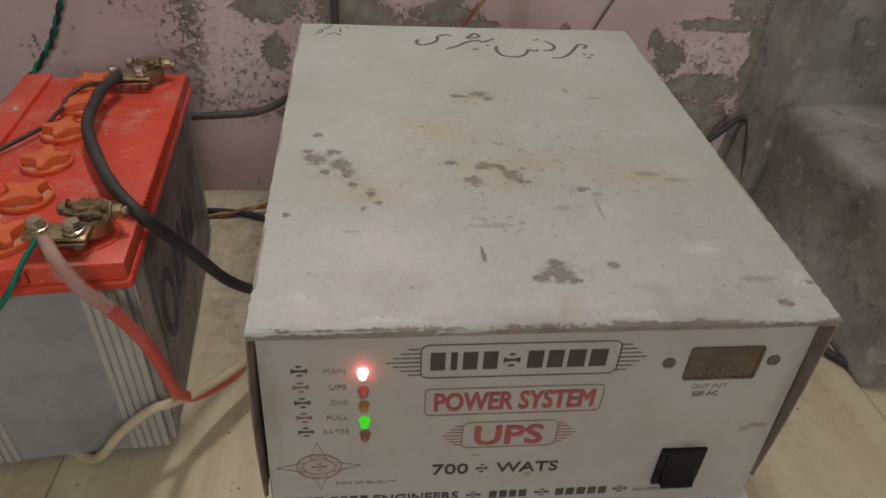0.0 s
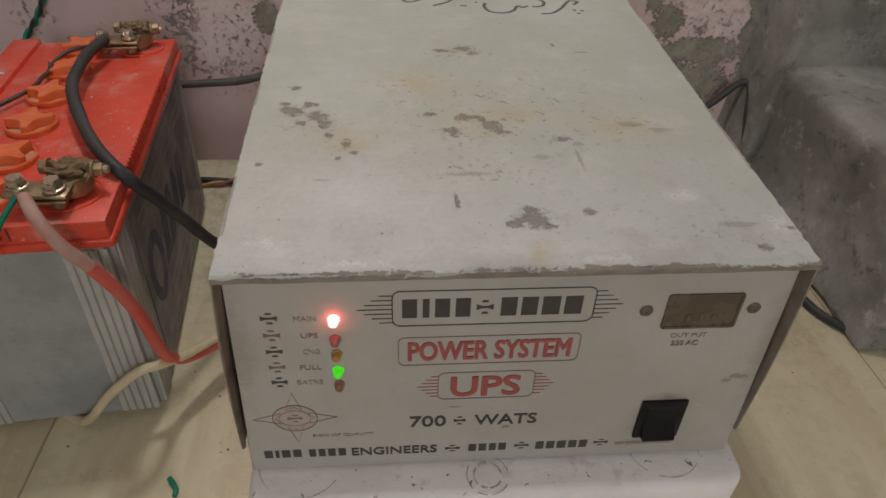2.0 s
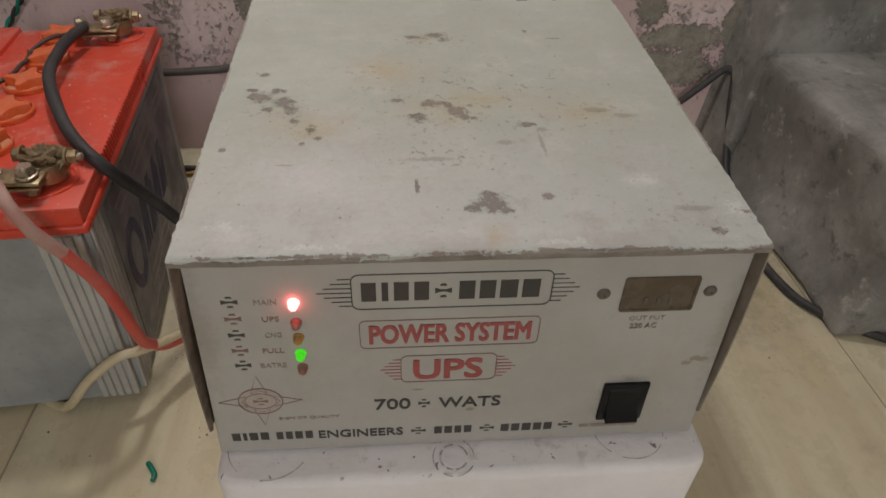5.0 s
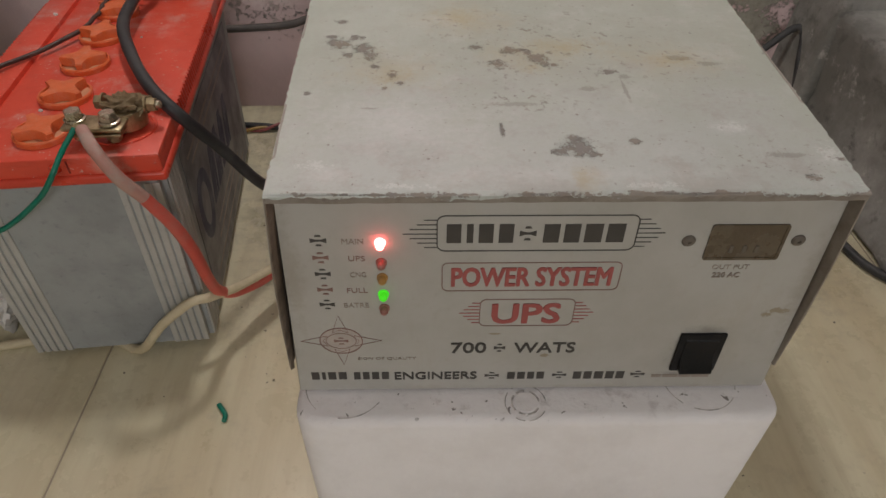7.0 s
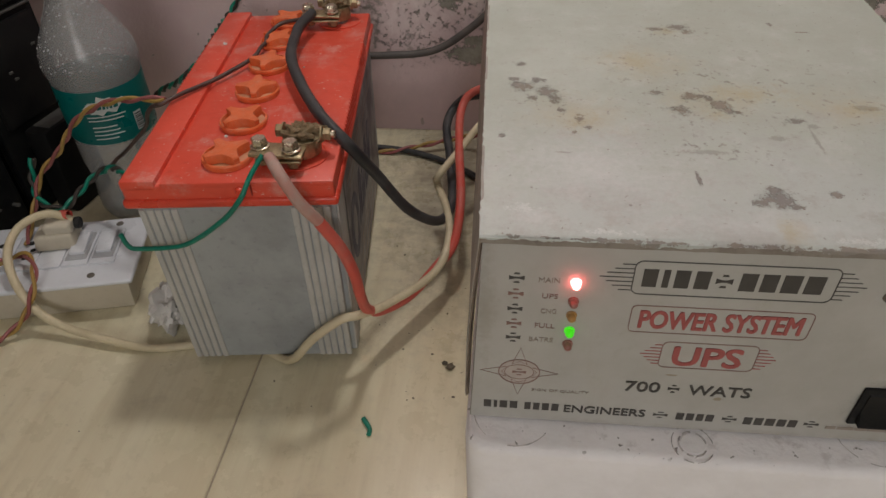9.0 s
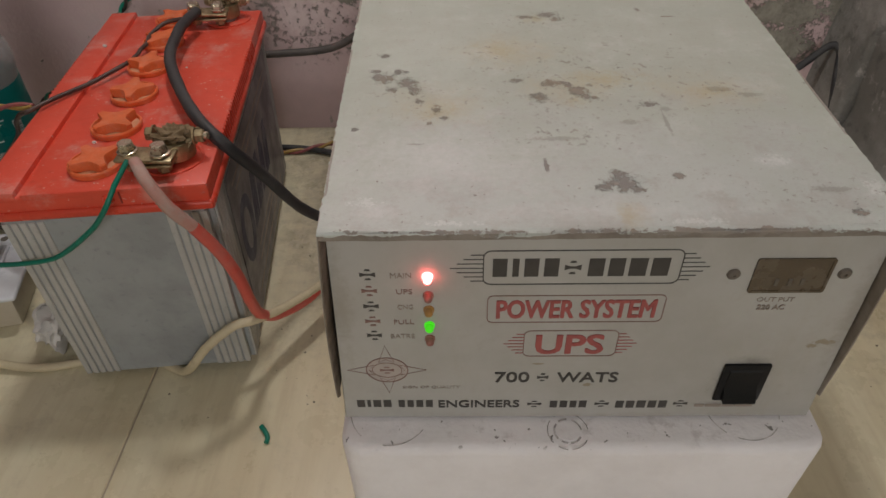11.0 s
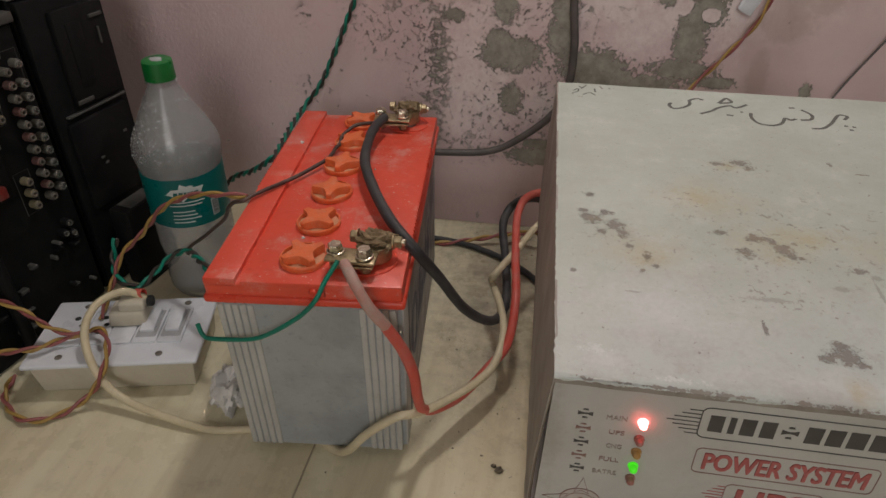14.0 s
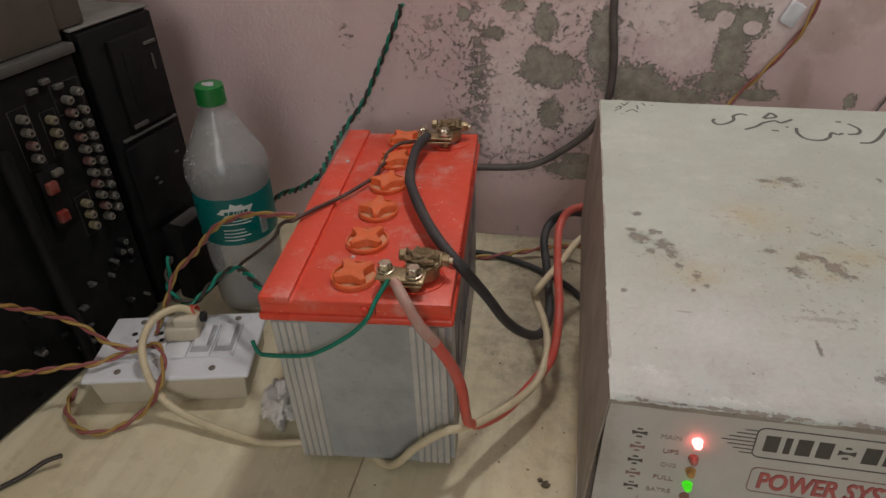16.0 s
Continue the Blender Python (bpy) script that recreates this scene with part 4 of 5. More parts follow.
    bm = outline([(-0.0685 + 0.0088 * math.cos(radians(a)), 0.1995 + 0.0066 * math.sin(radians(a))) for a in range(0, 360, 12)], 0.0004, bm)
    for dx, dz, px, pz in ((0.0235, 0, 0, 0.0045), (-0.0235, 0, 0, 0.0045), (0, 0.0215, 0.0045, 0), (0, -0.0215, 0.0045, 0)):
        bm = outline([(-0.0685 + dx, 0.1995 + dz), (-0.0685 + dx * 0.33 + px, 0.1995 + dz * 0.33 + pz), (-0.0685 + dx * 0.45, 0.1995 + dz * 0.45), (-0.0685 + dx * 0.33 - px, 0.1995 + dz * 0.33 - pz)][::(1 if dx + dz > 0 else -1)], 0.0004, bm)
    ink("emblem", bm, BROWNINK, "maroon compass-star emblem")
    ink("ornament", divider(-0.0685, 0.1995, 0.0042, 0.0034), BROWNINK)
    # five indicator rows
    rows = ((0.2765, "MAIN", BLACKINK), (0.2648, "UPS", BROWNINK), (0.2532, "CNG", BLACKINK), (0.2415, "FULL", FADEDINK), (0.2300, "BATRE", BLACKINK))
    for k, (z, word, tone) in enumerate(rows):
        ink("ornament", divider(-0.0735, z, 0.0042, 0.0042), tone if k != 3 else BROWNINK)
        wide = 0.0026 * len(word) + 0.0008
        ink("lettering", letters(word, -0.0505 - wide, z - 0.0025, -0.0505, z + 0.0010, 0.0), BROWNINK if k in (1, 3) else FADEDINK, "tiny faded word " + word)
    for z, tone, label in ((0.2752, LEDRED, "glowing red lamp"), (0.2614, LEDDIM, "unlit red lamp"), (0.2506, LEDAMBER, "unlit amber lamp"), (0.2382, LEDGREEN, "glowing green lamp"), (0.2272, LEDDIM, "unlit red lamp")):
        m = Matrix.Translation((-0.042, FACE, z)) @ pose(0, 0, 0, 90, 0, 0)
        part("indicator_lamp", lathe([(0.0030, 0), (0.0030, 0.0010), (0.0024, 0.0012), (0.0024, 0.0034), (0.0019, 0.0046), (0.0010, 0.0053), (0, 0.0055)], 18, None, m), tone, front, label, world=True)
    # rocker switch
    bm = box(0.1306, FACE - 0.0022, 0.1712, 0.1582, FACE, 0.2042, 0.0009)
    part("switch_bezel", bm, BLACKPLASTIC, front, "black rocker switch frame", world=True)
    bm = bmesh.new()
    prof = ((0.1745, 0.0), (0.1745, -0.0072), (0.1765, -0.0070), (0.1845, -0.0024), (0.1990, -0.0030), (0.2002, -0.0022), (0.2002, 0.0))
    ends = [[bm.verts.new((x, FACE + y, z)) for z, y in prof] for x in (0.1345, 0.1540)]
    for i in range(len(prof)):
        k = (i + 1) % len(prof)
        bm.faces.new((ends[0][i], ends[0][k], ends[1][k], ends[1][i]))
    bm.faces.new(ends[0][::-1]), bm.faces.new(ends[1])
    bmesh.ops.recalc_face_normals(bm, faces=bm.faces[:])
    part("rocker", bm, BLACKPLASTIC, front, "black rocker pressed down at the top", world=True)
    # smoked socket window with its two screws
    bm = outline(round_rect(0.1280, 0.2630, 0.1665, 0.2852, 0.0008), 0.0016, None, 0.0010)
    part("socket_frame", on_face(bm), SMOKED, front, world=True)
    part("socket_window", box(0.1288, FACE - 0.0006, 0.2638, 0.1657, FACE, 0.2844), SMOKED, front, "dull brown plastic window of the output socket", world=True)
    for x in (0.1395, 0.1465, 0.1530):
        part("socket_slot", box(x, FACE - 0.0011, 0.2672, x + 0.0022, FACE - 0.0006, 0.2722, 0.0003, 1), SCREW, front, world=True)
    for x in (0.1172, 0.1745):
        m = Matrix.Translation((x, FACE, 0.2752)) @ pose(0, 0, 0, 90, 0, 0)
        part("screw", lathe([(0.0036, 0), (0.0036, 0.0006), (0.0027, 0.0015), (0.0009, 0.0016), (0.0008, 0.0009), (0, 0.0009)], 16, None, m), SCREW, front, "dull round screw head", world=True)
    # marker strokes on the lid
    def spot(cx, cy):
        return Vector((-0.09572 + 0.0001980 * cx + -0.0001080 * cy, 0.66171 + 0.0000252 * cx + -0.0005104 * cy, 0.3186))
    strokes = [[(720, 112), (690, 105), (655, 115), (660, 135), (630, 152), (590, 155), (565, 140), (570, 128)], [(720, 180), (770, 165), (800, 148), (850, 138), (880, 148), (930, 132)],
               [(795, 126), (812, 112), (828, 101), (855, 120), (800, 127)], [(950, 172), (955, 195), (990, 220), (1050, 228), (1090, 218), (1105, 195), (1130, 203), (1155, 198)],
               [(1180, 155), (1225, 180), (1220, 200), (1175, 203)], [(1220, 240), (1270, 238), (1310, 215), (1345, 180), (1385, 185), (1368, 200)], [(840, 183), (872, 186)], [(902, 168), (914, 168)], [(1125, 146), (1150, 146)],
               [(1362, 226), (1378, 228)], [(1398, 230), (1414, 232)], [(1382, 243), (1400, 244)], [(70, 70), (90, 62), (95, 75), (72, 82)], [(85, 48), (108, 58)], [(120, 42), (105, 62)], [(130, 92), (160, 82), (195, 96)], [(170, 60), (185, 80)], [(190, 48), (212, 62)], [(240, 58), (252, 62)]]
    for s in strokes:
        bm = tube(smooth_path([spot(*q) for q in s], 5), 0.0016 if s[0][0] > 300 else 0.0008, 6)
        for v in bm.verts:
            v.co.z = lid_height(v.co.x, v.co.y) + 0.00014 + 0.00008 * (v.co.z - 0.3186) / 0.00135
        part("marker_stroke", bm, GREYINK, ob, "grey marker stroke", world=True)
    return ob


power_unit()


# ---- the battery ----
def vent_cap(parent, x, y, z, turn):
    """A screw cap: a four-pointed grip with hollow flanks on a round skirt, pale dust in the hollows."""
    m = Matrix.Translation((x, y, z)) @ pose(0, 0, 0, 0, 0, turn)
    cap = part("vent_cap", lathe([(0, 0), (0.0210, 0), (0.0216, 0.0042), (0.0208, 0.0054), (0.0196, 0.0054), (0.0192, 0.0030), (0.0190, 0.002)], 28, None, m), CAPORANGE, parent, "orange screw vent cap with a star grip")
    part("dust", disc(0.0192, 0.0024, m, 24, 0.0003), CAPDUST, cap, "pale dust inside the cap")
    bm = bmesh.new()
    ring = []
    for i in range(4):
        a = math.pi / 2 * i
        for da, r in ((-0.13, 0.0200), (0.13, 0.0200), (0.30, 0.0142), (0.52, 0.0112), (math.pi / 4, 0.0102), (math.pi / 2 - 0.52, 0.0112), (math.pi / 2 - 0.30, 0.0142)):
            ring.append((r * math.cos(a + da), r * math.sin(a + da)))
    n = len(ring)
    low = [bm.verts.new((p * 0.97, q * 0.97, 0.002)) for p, q in ring]
    top = [bm.verts.new((p, q, 0.0098)) for p, q in ring]
    rim = [bm.verts.new((p * 0.95, q * 0.95, 0.0108)) for p, q in ring]
    for a, b in ((low, top), (top, rim)):
        for i in range(n):
            bm.faces.new((a[i], a[(i + 1) % n], b[(i + 1) % n], b[i]))
    bm.faces.new(rim)
    bm.transform(m)
    part("grip", bm, CAPORANGE, cap)
    return cap


def hex_bolt(r, h, m, bm=None):
    out = lathe([(0, 0), (r * 1.2, 0), (r * 1.2, h * 0.18), (r * 1.02, h * 0.24)], 18)
    out = lathe([(r, h * 0.2), (r, h * 0.85), (r * 0.85, h), (0, h)], 6, out)
    out.transform(m)
    return join(bm, out)


def terminal_clamp(name, x, y, turn, label):
    """A two-bolt post clamp: plate, bolts, jaw ring round the post and the cross bolt."""
    local = Matrix.Translation((x, y, LIDTOP)) @ pose(0, 0, 0, 0, 0, turn)
    m = BATTERY @ local
    ob = thing(name, m, label, "battery clamp")
    plate = box(-0.030, -0.012, 0.0150, 0.014, 0.009, 0.0185, 0.0016)
    for v in plate.verts:
        v.co.z += 0.0025 * math.sin((v.co.x + 0.03) * 90) - 0.02 * v.co.y * 0.3
    part("plate", plate, BRASS, ob, "tarnished brass clamp plate")
    part("lower_plate", box(-0.026, -0.010, 0.0085, 0.012, 0.008, 0.0115, 0.0012), BRASS, ob)
    for bx, by in ((-0.0225, 0.0005), (0.0040, -0.0035)):
        part("bolt", hex_bolt(0.0066, 0.0085, Matrix.Translation((bx, by, 0.0185))), ZINC, ob, "shiny hex bolt with washer")
        part("nut", hex_bolt(0.0055, 0.006, Matrix.Translation((bx, by, 0.0088)) @ pose(0, 0, 0, 180, 0, 20)), BRASS, ob)
    jaw = lathe([(0.0095, 0.004), (0.0150, 0.004), (0.0155, 0.011), (0.0148, 0.018), (0.0098, 0.0185), (0.0095, 0.004)], 26, None, Matrix.Translation((0.0070, 0.0195, 0)))
    part("jaw_ring", jaw, BRASS, ob)
    crust = crumple((0.007, 0.0215, 0.0180), (0.0150, 0.0125, 0.0085), x * 40 + 3, 0.55, 4, 2.6)
    part("corrosion", crust, CRUST, ob, "brown flaky corrosion")
    arm = crumple((0.017, 0.0250, 0.0200), (0.012, 0.0055, 0.006), y * 30 + 1, 0.4, 3, 2.0)
    part("jaw_arm", arm, CRUST, ob)
    part("cross_bolt", hex_bolt(0.0058, 0.008, Matrix.Translation((0.0235, 0.0215, 0.0190)) @ pose(0, 0, 0, 0, 90, 0)), BRASS, ob, "brassy nut on the clamp's cross bolt")
    part("bolt_end", disc(0.0032, 0.004, Matrix.Translation((0.0310, 0.0215, 0.0190)) @ pose(0, 0, 0, 0, 90, 0)), ZINC, ob)
    part("bolt_head", hex_bolt(0.006, 0.007, Matrix.Translation((-0.008, 0.0245, 0.020)) @ pose(0, 0, 0, 0, -90, 0)), BRASS, ob)
    return ob


BATTERY = Matrix.Translation((-0.322, 0.579, 0)) @ pose(0, 0, 0, 0, 0, 5.6)
LIDTOP = 0.2205


def battery():
    ob = thing("lead_acid_battery", BATTERY, "grey-white lead-acid battery with dusty red lid and orange vent caps", "battery")
    hw, hl = 0.0835, 0.1785
    case = bmesh.new()
    bmesh.ops.create_cube(case, size=1.0)
    for v in case.verts:
        k = 0.975 if v.co.z < 0 else 1.0
        v.co = (v.co.x * 2 * hw * k, v.co.y * 2 * hl * (0.985 if v.co.z < 0 else 1.0), 0.1030 + v.co.z * 0.188)
    bmesh.ops.bevel(case, geom=[e for e in case.edges if abs(e.verts[0].co.z - e.verts[1].co.z) > 0.1], offset=0.006, segments=3, affect="EDGES")
    body = part("case", case, CASEGREY, ob)
    part("foot", box(-hw + 0.012, -hl + 0.030, 0.0, hw - 0.012, hl - 0.020, 0.010, 0.002), CASEGREY, ob, "recessed foot of the case")
    for k in range(5):
        for side in (-1, 1):
            x = side * (0.0770 - k * 0.0068)
            rib = box(x - 0.0027, -hl - 0.0012, 0.0085, x + 0.0027, -hl + 0.003, 0.193, 0.0009, 2)
            for v in rib.verts:
                f = 1 - 0.021 * (0.193 - v.co.z) / 0.193
                v.co.x *= f
                v.co.y *= 1 - 0.014 * (0.193 - v.co.z) / 0.193
            part("rib", rib, RIBGREY, body)
    for k in range(4):
        y = -hl + 0.012 + k * 0.0075
        rib = box(hw - 0.002, y - 0.0030, 0.0085, hw + 0.0016, y + 0.0030, 0.193, 0.0009, 2)
        for v in rib.verts:
            v.co.x *= 1 - 0.024 * (0.193 - v.co.z) / 0.193
        part("rib", rib, RIBGREY, body)
    # printed sticker on the long side that faces the metal case
    lean = Matrix(((1, 0, 0.0105, -0.0021), (0, 1, 0, 0), (0, 0, 1, 0), (0, 0, 0, 1)))
    bm = box(hw - 0.001, -0.128, 0.014, hw + 0.0009, 0.150, 0.186, 0.0004, 1)
    bm.transform(lean)
    sticker = part("sticker", bm, STICKER, ob, "scuffed grey sticker with a navy logo")

    def side_print(name, bm, tone):
        bm.transform(lean @ Matrix.Translation((hw + 0.0009, 0, 0)) @ pose(0, 0, 0, 0, 0, 90))
        part(name, bm, tone, sticker, smooth=False)
    side_print("logo_ring", outline([(-0.088 + 0.022 * math.cos(radians(a)), 0.104 + 0.030 * math.sin(radians(a))) for a in range(0, 360, 15)], 0.013), NAVY)
    for y in (-0.046, -0.014, 0.020, 0.054):
        side_print("logo_bar", poly([(y - 0.012, 0.080), (y + 0.004, 0.080), (y + 0.020, 0.136), (y + 0.006, 0.136)]), NAVY)
        side_print("logo_bar", poly([(y + 0.008, 0.080), (y + 0.014, 0.080), (y + 0.024, 0.120), (y + 0.018, 0.128)]), NAVY)
    for z, a, b in ((0.168, -0.11, 0.13), (0.157, -0.10, 0.13), (0.058, -0.06, 0.04), (0.046, -0.07, 0.09), (0.028, -0.10, 0.12)):
        side_print("printed_line", poly([(a, z), (b, z), (b, z + 0.0025), (a, z + 0.0025)]), FADEDINK)

    lid = part("lid", box(-0.0885, -0.1838, 0.1970, 0.0885, 0.1885, 0.2055, 0.003, 3), LIDSIDE, ob, "bright red plastic lid, dusty on top")
    part("lid_top", box(-0.0862, -0.1814, 0.2040, 0.0862, 0.1862, 0.2180, 0.0022, 3), LIDRED, lid)
    part("lid_strip", box(-0.0862, -0.1814, 0.2140, -0.0580, 0.1862, 0.2228, 0.0012, 2), LIDRED, lid, "raised red strip along the lid")
    part("lid_field", box(-0.0545, -0.1814, 0.2140, 0.0862, 0.1800, 0.2205, 0.0016, 2), LIDRED, lid)
    part("latch_nub", lathe([(0, 0.0035), (0.003, 0.003), (0.0045, 0.0), (0.0045, -0.003)], 16, None, Matrix.Translation((0.010, -0.1818, 0.2120)) @ pose(0, 0, 0, 90, 0, 0)), LIDSIDE, lid)
    part("latch_notch", box(0.0185, -0.1822, 0.2075, 0.0198, -0.1800, 0.2185, 0.0004, 1), plain("dark_seam", (0.34, 0.03, 0.02)), lid)
    for side, count, y0 in ((1, 30, -0.105), (-1, 22, -0.020)):
        for k in range(count):
            y = y0 + k * 0.0066
            bm = bmesh.new()
            pts = [(0.0836 * side, y), (0.0886 * side, y + 0.0012), (0.0886 * side, y + 0.0034), (0.0836 * side, y + 0.0058)]
            low = [bm.verts.new((a, b, 0.2085)) for a, b in pts]
            top = [bm.verts.new((a - 0.0014 * side, b, 0.2204 if side > 0 else 0.2226)) for a, b in pts]
            for i in range(4):
                bm.faces.new((low[i], low[(i + 1) % 4], top[(i + 1) % 4], top[i]))
            bm.faces.new(top)
            bmesh.ops.recalc_face_normals(bm, faces=bm.faces[:])
            part("grip_tooth", bm, LIDSIDE, lid)
    for k in range(6):
        vent_cap(lid, -0.006, -0.146 + 0.0595 * k, LIDTOP, (38, 52, 4, -6, 62, 40)[k])
    for y in (-0.142, 0.155):
        part("post_well", lathe([(0.0250, 0), (0.0250, 0.0012), (0.0225, 0.0014), (0.0218, 0.0004), (0, 0.0004)], 28, None, Matrix.Translation((0.053, y, LIDTOP))), LIDRED, lid)
        part("post", disc(0.0092, 0.017, Matrix.Translation((0.053, y, LIDTOP)), 20, 0.002), LEAD, ob, "dull lead post")
    return ob


battery()
tagged(terminal_clamp("battery_clamp", 0.049, -0.160, -4, "tarnished brass battery clamp, corroded, on the front post"), group="battery clamps")
tagged(terminal_clamp("battery_clamp", 0.044, 0.138, 0, "tarnished brass battery clamp, corroded, on the rear post"), group="battery clamps")


# ---- cables ----
cable("battery_cable", [(-0.306, 0.704, 0.243), (-0.310, 0.672, 0.243), (-0.308, 0.640, 0.243), (-0.299, 0.589, 0.242), (-0.276, 0.538, 0.238), (-0.247, 0.489, 0.234), (-0.221, 0.466, 0.221), (-0.203, 0.496, 0.168), (-0.182, 0.524, 0.11),
      (-0.159, 0.549, 0.075), (-0.146, 0.579, 0.06), (-0.143, 0.62, 0.062), (-0.152, 0.688, 0.072), (-0.160, 0.74, 0.085), (-0.150, 0.765, 0.1), (-0.125, 0.74, 0.128), (-0.08, 0.71, 0.14), (-0.06, 0.665, 0.16)], 0.0055, RUBBER, "thick dusty black rubber battery cable", "cable")


def red_cable():
    ob = thing("battery_cable", Matrix.Translation((-0.264, 0.40, 0.24)), "thick red battery cable, whitened where it leaves the clamp", "cable")
    a = [(-0.266, 0.404, 0.243), (-0.252, 0.385, 0.238), (-0.240, 0.380, 0.218), (-0.228, 0.384, 0.196)]
    b = [(-0.228, 0.384, 0.196), (-0.215, 0.387, 0.168), (-0.208, 0.392, 0.136), (-0.2075, 0.402, 0.098), (-0.206, 0.414, 0.070), (-0.196, 0.434, 0.050), (-0.174, 0.470, 0.038), (-0.151, 0.508, 0.045), (-0.134, 0.534, 0.058), (-0.130, 0.578, 0.085), (-0.137, 0.652, 0.1), (-0.140, 0.718, 0.117), (-0.126, 0.735, 0.135), (-0.09, 0.72, 0.15), (-0.06, 0.665, 0.17)]
    part("worn_sheath", tube(smooth_path(a), 0.0048, 12, None, 0.12), PALEPVC, ob, "whitened peeling sheath", world=True)
    part("sheath", tube(smooth_path(b), 0.0051, 12, None, 0.05), REDPVC, ob, "red sheath", world=True)


red_cable()
cable("mains_cable", [(-0.06, 0.672, 0.158), (-0.09, 0.71, 0.125), (-0.115, 0.70, 0.110), (-0.135, 0.66, 0.100), (-0.158, 0.625, 0.085), (-0.162, 0.632, 0.067), (-0.148, 0.588, 0.068), (-0.140, 0.548, 0.062), (-0.145, 0.509, 0.051), (-0.162, 0.476, 0.050), (-0.193, 0.432, 0.059),
      (-0.213, 0.408, 0.068), (-0.230, 0.400, 0.068), (-0.258, 0.394, 0.046), (-0.280, 0.393, 0.018), (-0.298, 0.402, 0.006), (-0.325, 0.418, 0.0044), (-0.360, 0.424, 0.0044), (-0.395, 0.414, 0.0044), (-0.437, 0.406, 0.005), (-0.483, 0.41, 0.009), (-0.533, 0.419, 0.015),
      (-0.564, 0.427, 0.03), (-0.582, 0.438, 0.055), (-0.596, 0.460, 0.075), (-0.596, 0.484, 0.088), (-0.586, 0.503, 0.092), (-0.574, 0.517, 0.088), (-0.558, 0.522, 0.076)], 0.0044, CREAMPVC, "yellowed cream mains cable running along the floor", "cable")
cable("green_wire", [(-0.272, 0.406, 0.243), (-0.280, 0.391, 0.231), (-0.284, 0.379, 0.222), (-0.298, 0.380, 0.204), (-0.312, 0.381, 0.191), (-0.332, 0.383, 0.175), (-0.350, 0.385, 0.164), (-0.371, 0.386, 0.159), (-0.394, 0.386, 0.157), (-0.400, 0.387, 0.158), (-0.403, 0.388, 0.162), (-0.405, 0.389, 0.170)], 0.0021, GREENPVC, "green insulated wire hanging before the battery", "wire")
cable("thin_wire", kinked([(-0.312, 0.692, 0.240), (-0.335, 0.695, 0.236), (-0.347, 0.675, 0.231), (-0.347, 0.653, 0.229), (-0.353, 0.61, 0.228), (-0.376, 0.566, 0.226), (-0.391, 0.541, 0.227), (-0.405, 0.516, 0.227), (-0.420, 0.520, 0.219), (-0.452, 0.542, 0.18), (-0.496, 0.56, 0.14), (-0.517, 0.563, 0.122)], 0.0035), 0.0021, WIREBROWN, "thin dark brown wire lying across the battery lid", "wire")
twisted("twisted_wire_pair", [(-0.404, 0.519, 0.229), (-0.426, 0.52, 0.228), (-0.463, 0.529, 0.22), (-0.497, 0.538, 0.205), (-0.525, 0.543, 0.185), (-0.557, 0.547, 0.15), (-0.589, 0.545, 0.12), (-0.602, 0.534, 0.09), (-0.614, 0.521, 0.06), (-0.612, 0.505, 0.052)], 0.0019, 0.055, (PINKPVC, YELLOWPVC), "dull pink and yellow twisted wires across the bottle")
twisted("twisted_wire_pair", [(-0.602, 0.558, 0.132), (-0.606, 0.547, 0.105), (-0.592, 0.532, 0.09), (-0.569, 0.531, 0.085), (-0.557, 0.546, 0.095), (-0.544, 0.566, 0.105), (-0.517, 0.563, 0.12), (-0.48, 0.531, 0.13), (-0.44, 0.50, 0.12)], 0.0022, 0.036, (GREENPVC, DARKPVC), "green and black twisted wires by the switchboard")
twisted("twisted_wire_pair", [(-0.372, 0.862, 0.36), (-0.380, 0.864, 0.340), (-0.414, 0.864, 0.27), (-0.441, 0.864, 0.219), (-0.469, 0.86, 0.184), (-0.466, 0.80, 0.182), (-0.456, 0.725, 0.182), (-0.456, 0.695, 0.180), (-0.498, 0.72, 0.146), (-0.544, 0.75, 0.116), (-0.60, 0.77, 0.06), (-0.62, 0.78, 0.01)], 0.0022, 0.036, (GREENPVC, DARKPVC), "green and black twisted wires hanging down the pink wall")
twisted("twisted_wire_pair", [(-0.708, 0.395, 0.175), (-0.704, 0.427, 0.142), (-0.700, 0.449, 0.118), (-0.695, 0.467, 0.096), (-0.680, 0.474, 0.079), (-0.645, 0.463, 0.070), (-0.621, 0.465, 0.062), (-0.606, 0.472, 0.058)], 0.0020, 0.05, (PINKPVC, YELLOWPVC), "dull pink and yellow twisted wires over the switchboard")
twisted("twisted_wire_pair", [(-0.712, 0.372, 0.095), (-0.710, 0.396, 0.074), (-0.703, 0.418, 0.058), (-0.686, 0.431, 0.054), (-0.651, 0.441, 0.056), (-0.63, 0.46, 0.056), (-0.608, 0.474, 0.058), (-0.588, 0.474, 0.064), (-0.566, 0.450, 0.062), (-0.564, 0.428, 0.045), (-0.58, 0.418, 0.02), (-0.603, 0.402, 0.006), (-0.624, 0.386, 0.006), (-0.65, 0.386, 0.006), (-0.679, 0.404, 0.006), (-0.69, 0.420, 0.007), (-0.695, 0.440, 0.008)],
        0.0020, 0.05, (PINKPVC, YELLOWPVC), "dull pink and yellow twisted wires looping down to the floor")
